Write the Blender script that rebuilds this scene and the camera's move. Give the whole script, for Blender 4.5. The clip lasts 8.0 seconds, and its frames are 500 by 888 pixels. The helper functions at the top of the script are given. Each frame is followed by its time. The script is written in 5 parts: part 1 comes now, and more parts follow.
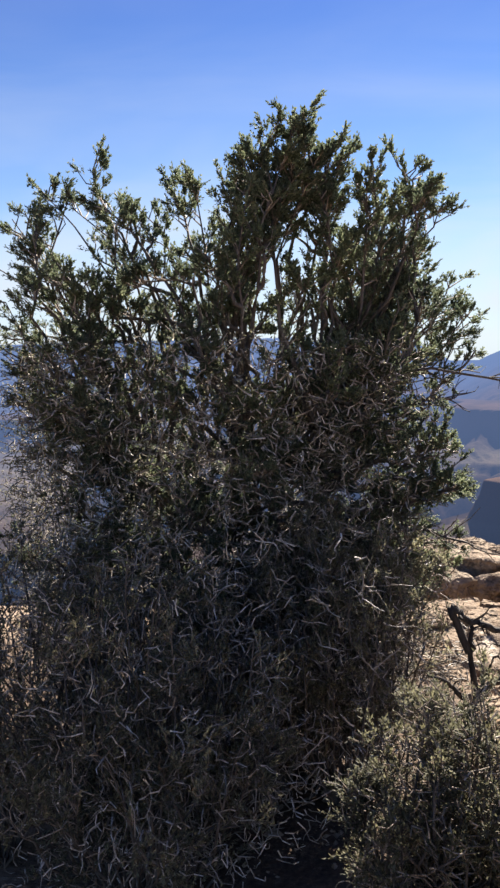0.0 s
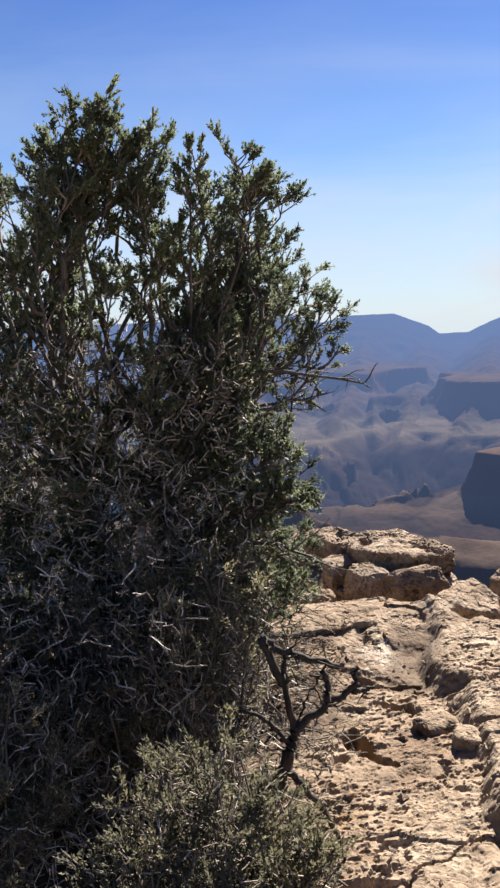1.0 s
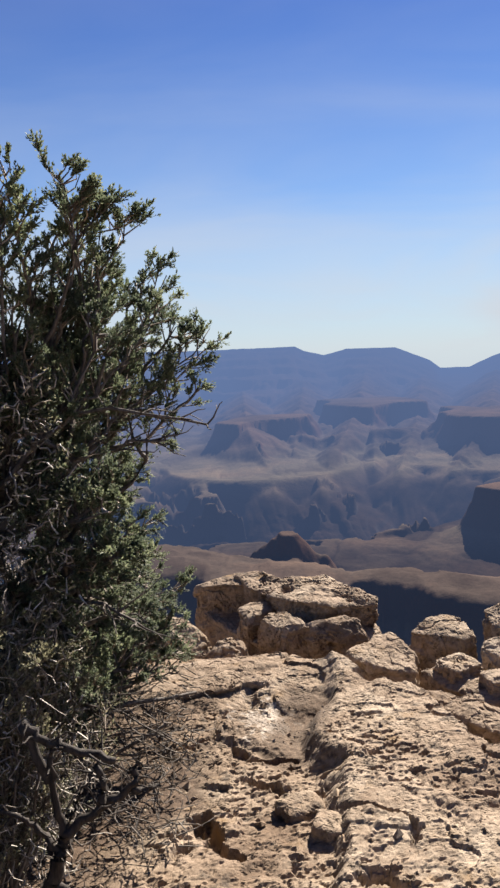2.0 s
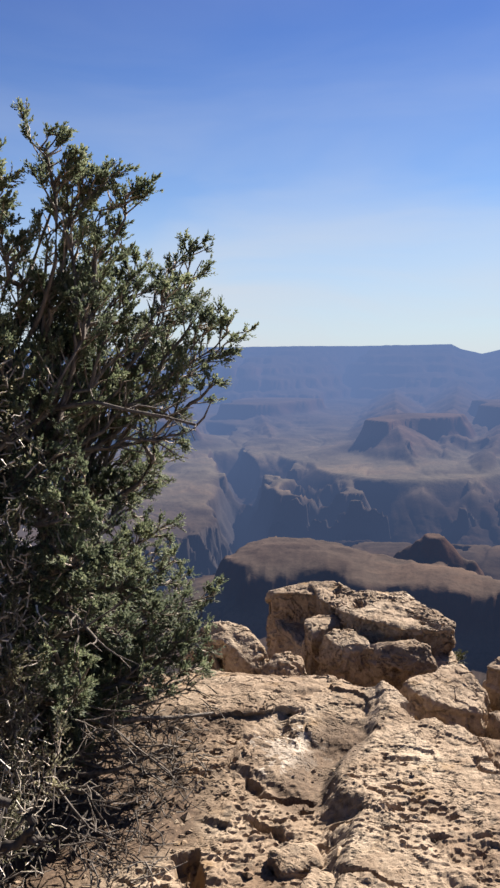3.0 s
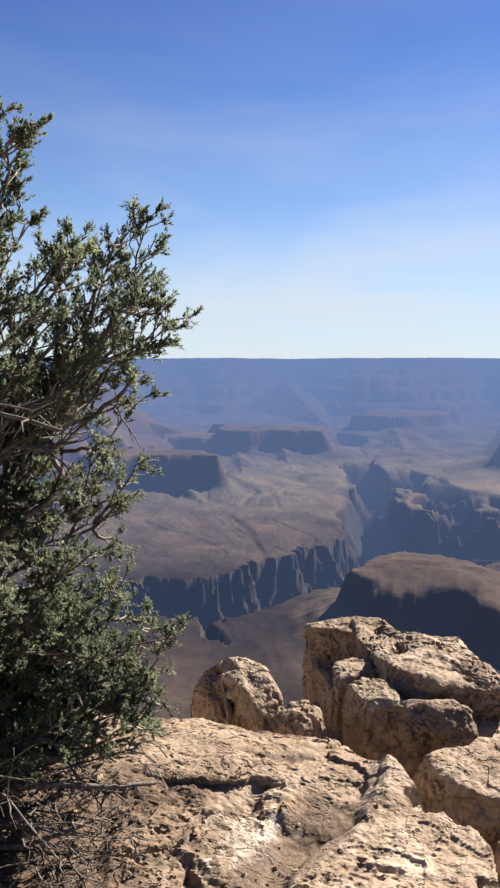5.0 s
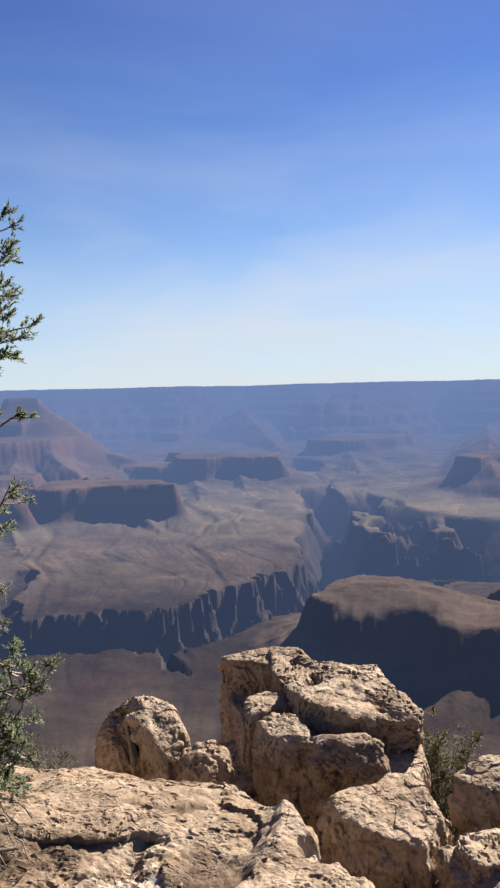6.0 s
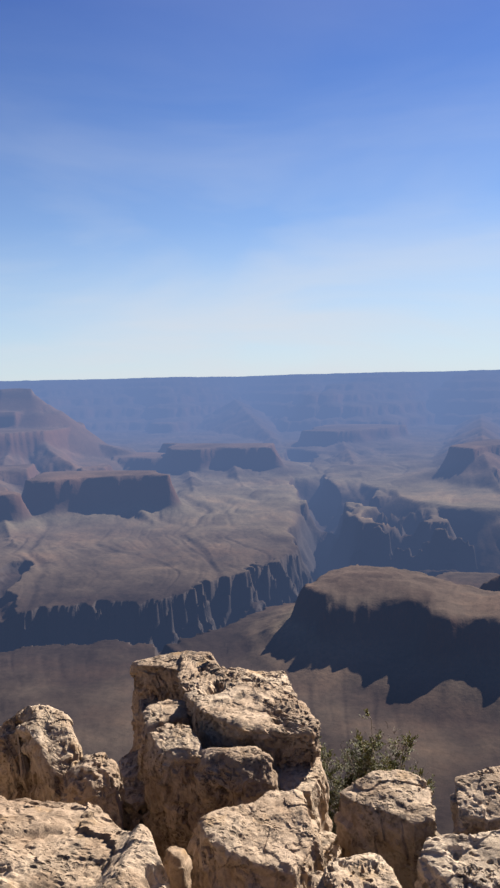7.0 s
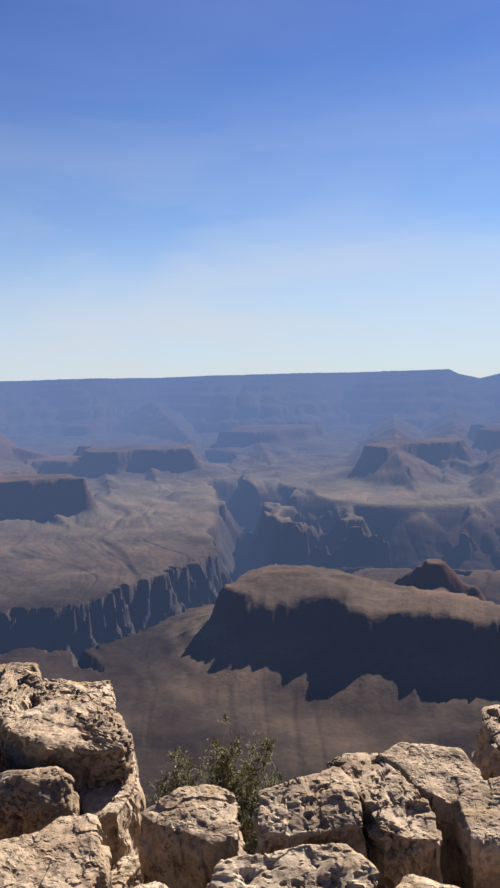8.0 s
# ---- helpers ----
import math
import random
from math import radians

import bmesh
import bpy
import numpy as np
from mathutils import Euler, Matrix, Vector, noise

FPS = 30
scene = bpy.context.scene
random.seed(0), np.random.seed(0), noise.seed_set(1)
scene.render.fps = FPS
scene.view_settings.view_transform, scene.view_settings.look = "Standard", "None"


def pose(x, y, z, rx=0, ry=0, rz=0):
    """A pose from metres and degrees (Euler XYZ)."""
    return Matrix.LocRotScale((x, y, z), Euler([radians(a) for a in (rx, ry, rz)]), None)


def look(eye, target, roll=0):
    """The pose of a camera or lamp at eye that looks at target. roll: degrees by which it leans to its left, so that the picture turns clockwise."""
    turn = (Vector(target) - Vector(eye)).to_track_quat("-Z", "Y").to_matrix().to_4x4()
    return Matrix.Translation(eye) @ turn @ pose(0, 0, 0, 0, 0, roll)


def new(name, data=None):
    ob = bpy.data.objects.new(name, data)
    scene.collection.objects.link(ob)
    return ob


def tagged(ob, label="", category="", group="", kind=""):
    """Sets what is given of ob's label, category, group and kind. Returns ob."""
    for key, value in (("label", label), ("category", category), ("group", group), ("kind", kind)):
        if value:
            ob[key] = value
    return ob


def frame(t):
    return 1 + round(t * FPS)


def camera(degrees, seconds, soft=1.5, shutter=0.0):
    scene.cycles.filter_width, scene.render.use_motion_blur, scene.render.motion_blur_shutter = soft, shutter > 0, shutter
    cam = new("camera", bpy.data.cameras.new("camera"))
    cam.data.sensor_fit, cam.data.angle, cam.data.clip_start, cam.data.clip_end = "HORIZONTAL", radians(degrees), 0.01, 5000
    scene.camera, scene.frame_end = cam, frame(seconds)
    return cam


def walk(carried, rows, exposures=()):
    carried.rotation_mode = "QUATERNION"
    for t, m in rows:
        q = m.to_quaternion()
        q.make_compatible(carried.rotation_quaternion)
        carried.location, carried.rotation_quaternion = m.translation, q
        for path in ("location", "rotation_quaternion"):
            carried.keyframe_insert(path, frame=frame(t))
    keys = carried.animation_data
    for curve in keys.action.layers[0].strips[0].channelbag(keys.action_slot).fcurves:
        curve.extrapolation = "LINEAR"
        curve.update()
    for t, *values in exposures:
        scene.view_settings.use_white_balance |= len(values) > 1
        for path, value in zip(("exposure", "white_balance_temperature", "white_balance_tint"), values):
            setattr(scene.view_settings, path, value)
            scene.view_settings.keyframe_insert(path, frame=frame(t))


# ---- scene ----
import itertools

cam = camera(35.5, 8.0, soft=2.5)
PATH = [
    (0, (-0.019, 0.189, 1.484), (-0.026, 2.173, 1.229), -1.4),
    (0.5, (0.278, 0.319, 1.541), (0.373, 2.297, 1.264), -3.4),
    (1, (0.546, 0.391, 1.549), (0.556, 2.367, 1.241), -3.2),
    (1.5, (0.852, 0.529, 1.545), (0.927, 2.514, 1.314), -1.6),
    (1.7, (0.949, 0.593, 1.532), (1.022, 2.579, 1.308), -2.1),
    (2.8, (1.47, 0.964, 1.527), (1.18, 2.926, 1.268), -0.8),
    (3, (1.535, 1.029, 1.515), (1.171, 2.982, 1.281), -0.7),
    (3.5, (1.68, 1.178, 1.508), (1.032, 3.054, 1.256), 0.1),
    (4, (1.753, 1.35, 1.515), (1.104, 3.229, 1.296), 1.2),
    (4.2, (1.791, 1.411, 1.51), (1.183, 3.307, 1.326), 0.4),
    (5.3, (2.026, 1.792, 1.449), (1.322, 3.653, 1.238), -0.1),
    (5.5, (2.074, 1.815, 1.448), (1.432, 3.701, 1.278), 1.2),
    (6, (2.147, 1.993, 1.415), (1.565, 3.901, 1.277), -1.3),
    (6.5, (2.341, 2.153, 1.403), (1.702, 4.038, 1.205), -1.5),
    (7, (2.518, 2.295, 1.422), (1.95, 4.206, 1.26), -1.3),
    (7.5, (2.662, 2.488, 1.397), (2.258, 4.446, 1.325), 0.1),
    (8, (2.876, 2.626, 1.348), (2.512, 4.585, 1.184), -1.5),
]
EXPOSURES = [(0, 1.74), (1, 1.58), (1.5, 1.36), (3, 1.42), (3.5, 1.62), (4, 1.64), (5.5, 1.55), (6.5, 1.50), (7, 1.46), (8, 1.40)]
walk(cam, [(t, look(eye, target, roll)) for t, eye, target, roll in PATH], EXPOSURES)

# ---- sky and sun ----
SUN_AZ, SUN_EL = 26.0, 38.0            # degrees to the right of +y, above the horizon
world = bpy.data.worlds.new("sky")
scene.world = world
world.use_nodes = True
wn, wl = world.node_tree.nodes, world.node_tree.links
bg = wn["Background"]
bg.inputs["Strength"].default_value = 0.056
sky = wn.new("ShaderNodeTexSky")
sky.sky_type, sky.sun_disc = "NISHITA", False
sky.sun_elevation, sky.sun_rotation = radians(SUN_EL), radians(SUN_AZ)
sky.altitude, sky.air_density, sky.dust_density, sky.ozone_density = 2100, 1.0, 0.05, 3.0
wc = wn.new("ShaderNodeTexCoord")
wm = wn.new("ShaderNodeMapping")
wm.inputs["Scale"].default_value = (1.3, 1.3, 5.5)
wm.inputs["Rotation"].default_value = (radians(6), radians(-4), 0)
wnoise = wn.new("ShaderNodeTexNoise")
wnoise.inputs["Scale"].default_value, wnoise.inputs["Detail"].default_value, wnoise.inputs["Distortion"].default_value = 1.7, 5.0, 0.5
wr = wn.new("ShaderNodeValToRGB")
wr.color_ramp.elements[0].position, wr.color_ramp.elements[1].position = 0.42, 0.74
wr.color_ramp.elements[1].color = (0.36, 0.36, 0.36, 1)
wz = wn.new("ShaderNodeSeparateXYZ")
veil = wn.new("ShaderNodeValToRGB")               # the thin high veil thickens towards the horizon
for _ in range(2):
    veil.color_ramp.elements.new(0.5)
for k, (p, v) in enumerate([(0.0, 0.85), (0.09, 0.55), (0.19, 0.20), (0.36, 0.0)]):
    veil.color_ramp.elements[k].position, veil.color_ramp.elements[k].color = p, (v, v, v, 1)
wadd = wn.new("ShaderNodeMixRGB")
wadd.blend_type, wadd.use_clamp = "ADD", True
wadd.inputs["Fac"].default_value = 1.0
tint = wn.new("ShaderNodeMixRGB")
tint.blend_type = "MULTIPLY"
tint.inputs["Fac"].default_value = 1.0
deep = wn.new("ShaderNodeValToRGB")              # thin dry air, a deeper blue overhead
deep.color_ramp.elements[0].color, deep.color_ramp.elements[1].color = (0.42, 0.64, 0.79, 1), (0.45, 0.52, 0.78, 1)
deep.color_ramp.elements[0].position, deep.color_ramp.elements[1].position = 0.12, 0.42
wl.new(wz.outputs["Z"], deep.inputs["Fac"])
wl.new(deep.outputs["Color"], tint.inputs["Color2"])
wmix = wn.new("ShaderNodeMixRGB")
wmix.inputs["Color2"].default_value = (4.55, 4.73, 5.1, 1)   # thin cirrus
wl.new(wc.outputs["Generated"], wm.inputs["Vector"])
wl.new(wc.outputs["Generated"], wz.inputs[0])
wl.new(wm.outputs["Vector"], wnoise.inputs["Vector"])
wl.new(wnoise.outputs["Fac"], wr.inputs["Fac"])
wl.new(wz.outputs["Z"], veil.inputs["Fac"])
high = wn.new("ShaderNodeMapRange")               # and the cirrus lies low
high.inputs["From Min"].default_value, high.inputs["From Max"].default_value = 0.12, 0.36
high.inputs["To Min"].default_value, high.inputs["To Max"].default_value = 1.0, 0.22
thin = wn.new("ShaderNodeMath")
thin.operation = "MULTIPLY"
wl.new(wz.outputs["Z"], high.inputs["Value"])
wl.new(high.outputs["Result"], thin.inputs[0])
wl.new(wr.outputs["Color"], thin.inputs[1])
wl.new(thin.outputs[0], wadd.inputs["Color1"])
wl.new(veil.outputs["Color"], wadd.inputs["Color2"])
toward = wn.new("ShaderNodeVectorMath")           # thin cloud scatters light forward, so it is white on the sun's side only
toward.operation = "DOT_PRODUCT"
toward.inputs[1].default_value = (math.sin(radians(SUN_AZ)), math.cos(radians(SUN_AZ)), 0.25)
side = wn.new("ShaderNodeMapRange")
side.inputs["From Min"].default_value, side.inputs["From Max"].default_value = -0.5, 0.75
side.inputs["To Min"].default_value, side.inputs["To Max"].default_value = 0.45, 1.0
amount = wn.new("ShaderNodeMath")
amount.operation = "MULTIPLY"
wl.new(wc.outputs["Generated"], toward.inputs[0])
wl.new(toward.outputs["Value"], side.inputs["Value"])
wl.new(side.outputs["Result"], amount.inputs[0])
wl.new(wadd.outputs["Color"], amount.inputs[1])
wl.new(amount.outputs[0], wmix.inputs["Fac"])
wl.new(sky.outputs["Color"], tint.inputs["Color1"])
wl.new(tint.outputs["Color"], wmix.inputs["Color1"])
wl.new(wmix.outputs["Color"], bg.inputs["Color"])

sun = new("sun", bpy.data.lights.new("sun", "SUN"))
sun.data.energy, sun.data.angle, sun.data.color = 6.4, radians(0.5), (1.0, 0.92, 0.81)
a, e = radians(SUN_AZ), radians(SUN_EL)
sun.matrix_world = look((0, 0, 0), (-math.sin(a) * math.cos(e), -math.cos(a) * math.cos(e), -math.sin(e)))


# ---- noise ----
def _hash(ix, iy, iz, seed):
    h = ix.astype(np.int64) * 374761393 + iy.astype(np.int64) * 668265263 + iz.astype(np.int64) * 2147483647 + seed * 974634777
    h = (h ^ (h >> 13)) * 1274126177
    h = (h ^ (h >> 16)) & 0xFFFFFF
    return h / float(0xFFFFFF)


def vn(p, seed=0):
    """Smooth value noise, -1 to 1, at points p (N, 3)."""
    i = np.floor(p).astype(np.int64)
    f = p - i
    f = f * f * f * (f * (f * 6 - 15) + 10)
    out = 0
    for dx in (0, 1):
        for dy in (0, 1):
            for dz in (0, 1):
                w = (f[:, 0] if dx else 1 - f[:, 0]) * (f[:, 1] if dy else 1 - f[:, 1]) * (f[:, 2] if dz else 1 - f[:, 2])
                out = out + w * _hash(i[:, 0] + dx, i[:, 1] + dy, i[:, 2] + dz, seed)
    return out * 2 - 1


def fbm(p, octaves=4, seed=0, gain=0.5):
    out, amp = 0, 1.0
    for k in range(octaves):
        out = out + amp * vn(p * 2.03 ** k + 17.3 * k, seed + k)
        amp *= gain
    return out


def ridged(p, octaves=4, seed=0, gain=0.5):
    out, amp = 0, 1.0
    for k in range(octaves):
        out = out + amp * (1 - 2 * np.abs(vn(p * 2.03 ** k + 11.7 * k, seed + k)))
        amp *= gain
    return out


def smooth(a, b, x):
    t = np.clip((x - a) / (b - a), 0, 1)
    return t * t * (3 - 2 * t)


# ---- materials ----
def material(name, rough=0.9):
    m = bpy.data.materials.new(name)
    m.use_nodes = True
    b = m.node_tree.nodes["Principled BSDF"]
    b.inputs["Roughness"].default_value = rough
    b.inputs["Specular IOR Level"].default_value = 0.25
    return m, m.node_tree.nodes, m.node_tree.links, b


def ramp(n, stops):
    r = n.new("ShaderNodeValToRGB")
    while len(r.color_ramp.elements) < len(stops):
        r.color_ramp.elements.new(0.5)
    for el, (p, c) in zip(r.color_ramp.elements, stops):
        el.position, el.color = p, (*c, 1)
    return r


def noise_node(n, l, co, scale, detail=4, rough=0.55):
    t = n.new("ShaderNodeTexNoise")
    t.inputs["Scale"].default_value, t.inputs["Detail"].default_value, t.inputs["Roughness"].default_value = scale, detail, rough
    l.new(co, t.inputs["Vector"])
    return t.outputs["Fac"]


def mixc(n, l, fac, a, b, mode="MIX"):
    m = n.new("ShaderNodeMixRGB")
    m.blend_type = mode
    for socket, v in (("Fac", fac), ("Color1", a), ("Color2", b)):
        if isinstance(v, (int, float)):
            m.inputs[socket].default_value = v
        elif isinstance(v, tuple):
            m.inputs[socket].default_value = (*v, 1)
        else:
            l.new(v, m.inputs[socket])
    return m.outputs["Color"]


def limestone():
    m, n, l, b = material("limestone", 0.93)
    co = n.new("ShaderNodeNewGeometry").outputs["Position"]
    big = ramp(n, [(0.30, (0.180, 0.125, 0.084)), (0.5, (0.256, 0.190, 0.133)), (0.7, (0.328, 0.262, 0.192))])
    l.new(noise_node(n, l, co, 1.6, 3), big.inputs["Fac"])
    patch = ramp(n, [(0.36, (0.72, 0.66, 0.62)), (0.5, (1, 1, 1)), (0.64, (1.28, 1.30, 1.34))])
    l.new(noise_node(n, l, co, 7.0, 6, 0.66), patch.inputs["Fac"])
    grain = ramp(n, [(0.30, (0.45, 0.42, 0.40)), (0.55, (1, 1, 1)), (0.8, (1.10, 1.10, 1.10))])
    l.new(noise_node(n, l, co, 38, 6, 0.7), grain.inputs["Fac"])
    col = mixc(n, l, 0.8, big.outputs["Color"], patch.outputs["Color"], "MULTIPLY")
    col = mixc(n, l, 0.75, col, grain.outputs["Color"], "MULTIPLY")
    rust = ramp(n, [(0.56, (0, 0, 0)), (0.72, (1, 1, 1))])
    l.new(noise_node(n, l, co, 4.5, 5, 0.65), rust.inputs["Fac"])
    col = mixc(n, l, rust.outputs["Color"], col, (0.19, 0.118, 0.056))
    lich = ramp(n, [(0.56, (0, 0, 0)), (0.66, (0.8, 0.8, 0.8))])
    l.new(noise_node(n, l, co, 13, 6, 0.7), lich.inputs["Fac"])
    col = mixc(n, l, lich.outputs["Color"], col, (0.06, 0.046, 0.035))
    far = n.new("ShaderNodeVectorMath")
    far.operation = "DISTANCE"
    far.inputs[1].default_value = (1.13, 3.98, -0.08)
    l.new(co, far.inputs[0])
    near = n.new("ShaderNodeMath")
    near.operation = "MULTIPLY_ADD"
    near.inputs[1].default_value = 0.75
    l.new(noise_node(n, l, co, 22, 5, 0.7), near.inputs[0])
    l.new(far.outputs["Value"], near.inputs[2])
    chalk = ramp(n, [(0.465, (0.9, 0.9, 0.9)), (0.49, (0, 0, 0))])
    l.new(near.outputs[0], chalk.inputs["Fac"])
    col = mixc(n, l, chalk.outputs["Color"], col, (0.40, 0.34, 0.28))
    soil = n.new("ShaderNodeAttribute")
    soil.attribute_name = "soil"
    dirt = ramp(n, [(0.35, (0.040, 0.026, 0.018)), (0.55, (0.085, 0.055, 0.036)), (0.7, (0.165, 0.114, 0.076))])
    l.new(noise_node(n, l, co, 60, 5, 0.75), dirt.inputs["Fac"])
    col = mixc(n, l, soil.outputs["Fac"], col, dirt.outputs["Color"])
    # solution pits, darkened in the colour for the shade inside them
    jig = n.new("ShaderNodeVectorMath")
    jig.operation = "MULTIPLY_ADD"
    wig = n.new("ShaderNodeTexNoise")
    wig.inputs["Scale"].default_value, wig.inputs["Detail"].default_value = 45, 3
    l.new(co, wig.inputs["Vector"])
    jig.inputs[1].default_value = (0.022, 0.022, 0.022)
    l.new(wig.outputs["Color"], jig.inputs[0])
    l.new(co, jig.inputs[2])
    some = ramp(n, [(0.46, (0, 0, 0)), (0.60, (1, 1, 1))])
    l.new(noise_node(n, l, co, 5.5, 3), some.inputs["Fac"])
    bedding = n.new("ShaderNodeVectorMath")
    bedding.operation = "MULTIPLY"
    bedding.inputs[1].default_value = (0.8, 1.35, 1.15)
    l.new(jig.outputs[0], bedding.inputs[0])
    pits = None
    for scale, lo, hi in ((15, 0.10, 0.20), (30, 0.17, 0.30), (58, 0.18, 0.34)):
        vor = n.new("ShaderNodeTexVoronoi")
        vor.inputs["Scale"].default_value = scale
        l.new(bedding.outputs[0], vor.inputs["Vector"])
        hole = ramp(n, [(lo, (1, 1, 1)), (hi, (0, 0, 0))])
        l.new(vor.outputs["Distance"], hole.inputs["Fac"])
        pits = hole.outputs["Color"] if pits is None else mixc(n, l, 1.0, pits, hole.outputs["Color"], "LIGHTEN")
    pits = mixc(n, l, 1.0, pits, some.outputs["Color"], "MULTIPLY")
    # pit shade mixed into the base colour, besides the bump
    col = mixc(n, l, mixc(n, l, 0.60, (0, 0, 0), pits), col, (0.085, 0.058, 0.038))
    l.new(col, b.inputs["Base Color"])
    grit = mixc(n, l, 0.45, noise_node(n, l, co, 11, 10, 0.66), noise_node(n, l, co, 80, 6, 0.75))
    h = mixc(n, l, 0.55, grit, mixc(n, l, 1.0, (1, 1, 1), pits, "SUBTRACT"))
    bump = n.new("ShaderNodeBump")
    bump.inputs["Strength"].default_value, bump.inputs["Distance"].default_value = 1.0, 0.017
    l.new(h, bump.inputs["Height"])
    l.new(bump.outputs["Normal"], b.inputs["Normal"])
    return m


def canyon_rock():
    """The backdrop of distance: far rock, its kilometres of haze painted on as blue emission."""
    m, n, l, b = material("distant_canyon", 1.0)
    geo = n.new("ShaderNodeNewGeometry")
    co = geo.outputs["Position"]
    sep = n.new("ShaderNodeSeparateXYZ")
    l.new(co, sep.inputs[0])
    nz = n.new("ShaderNodeSeparateXYZ")
    l.new(geo.outputs["Normal"], nz.inputs[0])
    flat = ramp(n, [(0.55, (0, 0, 0)), (0.88, (1, 1, 1))])
    l.new(nz.outputs["Z"], flat.inputs["Fac"])
    warp = n.new("ShaderNodeMath")
    warp.operation = "MULTIPLY_ADD"
    warp.inputs[1].default_value = 18.0
    l.new(noise_node(n, l, co, 0.012, 3), warp.inputs[0])
    l.new(sep.outputs["Z"], warp.inputs[2])
    mp = n.new("ShaderNodeMapRange")
    mp.inputs["From Min"].default_value, mp.inputs["From Max"].default_value = -300, 40
    l.new(warp.outputs[0], mp.inputs["Value"])
    strata = ramp(n, [(0.0, (0.030, 0.026, 0.026)), (0.25, (0.036, 0.031, 0.030)), (0.36, (0.048, 0.036, 0.030)), (0.45, (0.062, 0.036, 0.028)),
                      (0.55, (0.074, 0.042, 0.030)), (0.66, (0.095, 0.052, 0.037)), (0.80, (0.10, 0.056, 0.040)), (0.92, (0.125, 0.098, 0.080))])
    l.new(mp.outputs["Result"], strata.inputs["Fac"])
    bed = n.new("ShaderNodeMapRange")                 # each bed weathers to its own soil
    bed.inputs["From Min"].default_value, bed.inputs["From Max"].default_value = -206, -106
    l.new(warp.outputs[0], bed.inputs["Value"])
    soil = ramp(n, [(0.09, (0.021, 0.0155, 0.0135)), (0.20, (0.062, 0.047, 0.036)), (0.32, (0.090, 0.074, 0.054)), (0.43, (0.056, 0.045, 0.036)), (0.7, (0.066, 0.046, 0.037))])
    l.new(bed.outputs["Result"], soil.inputs["Fac"])
    stain = ramp(n, [(0.34, (0.62, 0.60, 0.60)), (0.5, (1, 1, 1)), (0.66, (1.45, 1.32, 1.22))])
    l.new(noise_node(n, l, co, 0.011, 8, 0.66), stain.inputs["Fac"])
    soil = mixc(n, l, 1.0, soil.outputs["Color"], stain.outputs["Color"], "MULTIPLY")
    scrub = ramp(n, [(0.40, (0.58, 0.60, 0.56)), (0.52, (0.95, 0.95, 0.94)), (0.64, (1.15, 1.13, 1.1))])
    l.new(noise_node(n, l, co, 0.22, 8, 0.75), scrub.inputs["Fac"])
    ground = mixc(n, l, 0.45, soil, scrub.outputs["Color"], "MULTIPLY")
    tall = n.new("ShaderNodeMapping")
    tall.inputs["Scale"].default_value = (0.10, 0.10, 0.012)
    l.new(co, tall.inputs["Vector"])
    ribs = ramp(n, [(0.35, (0.7, 0.7, 0.7)), (0.52, (0.97, 0.96, 0.95)), (0.68, (1.3, 1.27, 1.25))])
    l.new(noise_node(n, l, tall.outputs["Vector"], 1.0, 5, 0.65), ribs.inputs["Fac"])
    cliffs = mixc(n, l, 0.3, strata.outputs["Color"], ribs.outputs["Color"], "MULTIPLY")
    col = mixc(n, l, flat.outputs["Color"], cliffs, ground)
    l.new(col, b.inputs["Base Color"])
    b.inputs["Specular IOR Level"].default_value = 0.0
    rough = mixc(n, l, 0.5, noise_node(n, l, co, 0.045, 8, 0.66), noise_node(n, l, co, 0.25, 6, 0.6))
    bump = n.new("ShaderNodeBump")
    bump.inputs["Strength"].default_value, bump.inputs["Distance"].default_value = 0.6, 1.7
    l.new(rough, bump.inputs["Height"])
    l.new(bump.outputs["Normal"], b.inputs["Normal"])
    # painted haze: the rock gives way to an even blue glow with range
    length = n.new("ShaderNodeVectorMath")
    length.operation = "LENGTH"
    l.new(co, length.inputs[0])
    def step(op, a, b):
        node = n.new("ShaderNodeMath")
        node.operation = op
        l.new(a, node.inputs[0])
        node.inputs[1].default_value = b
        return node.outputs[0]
    thick = step("POWER", step("MULTIPLY", length.outputs["Value"], 1 / HAZE_LENGTH), 2.0)
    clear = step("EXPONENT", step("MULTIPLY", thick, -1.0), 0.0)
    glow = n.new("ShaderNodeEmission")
    glow.inputs["Color"].default_value = (*HAZE_GLOW, 1)
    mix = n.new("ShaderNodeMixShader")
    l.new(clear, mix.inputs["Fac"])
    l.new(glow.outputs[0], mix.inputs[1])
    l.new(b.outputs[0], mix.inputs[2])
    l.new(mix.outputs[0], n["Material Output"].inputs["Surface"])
    return m


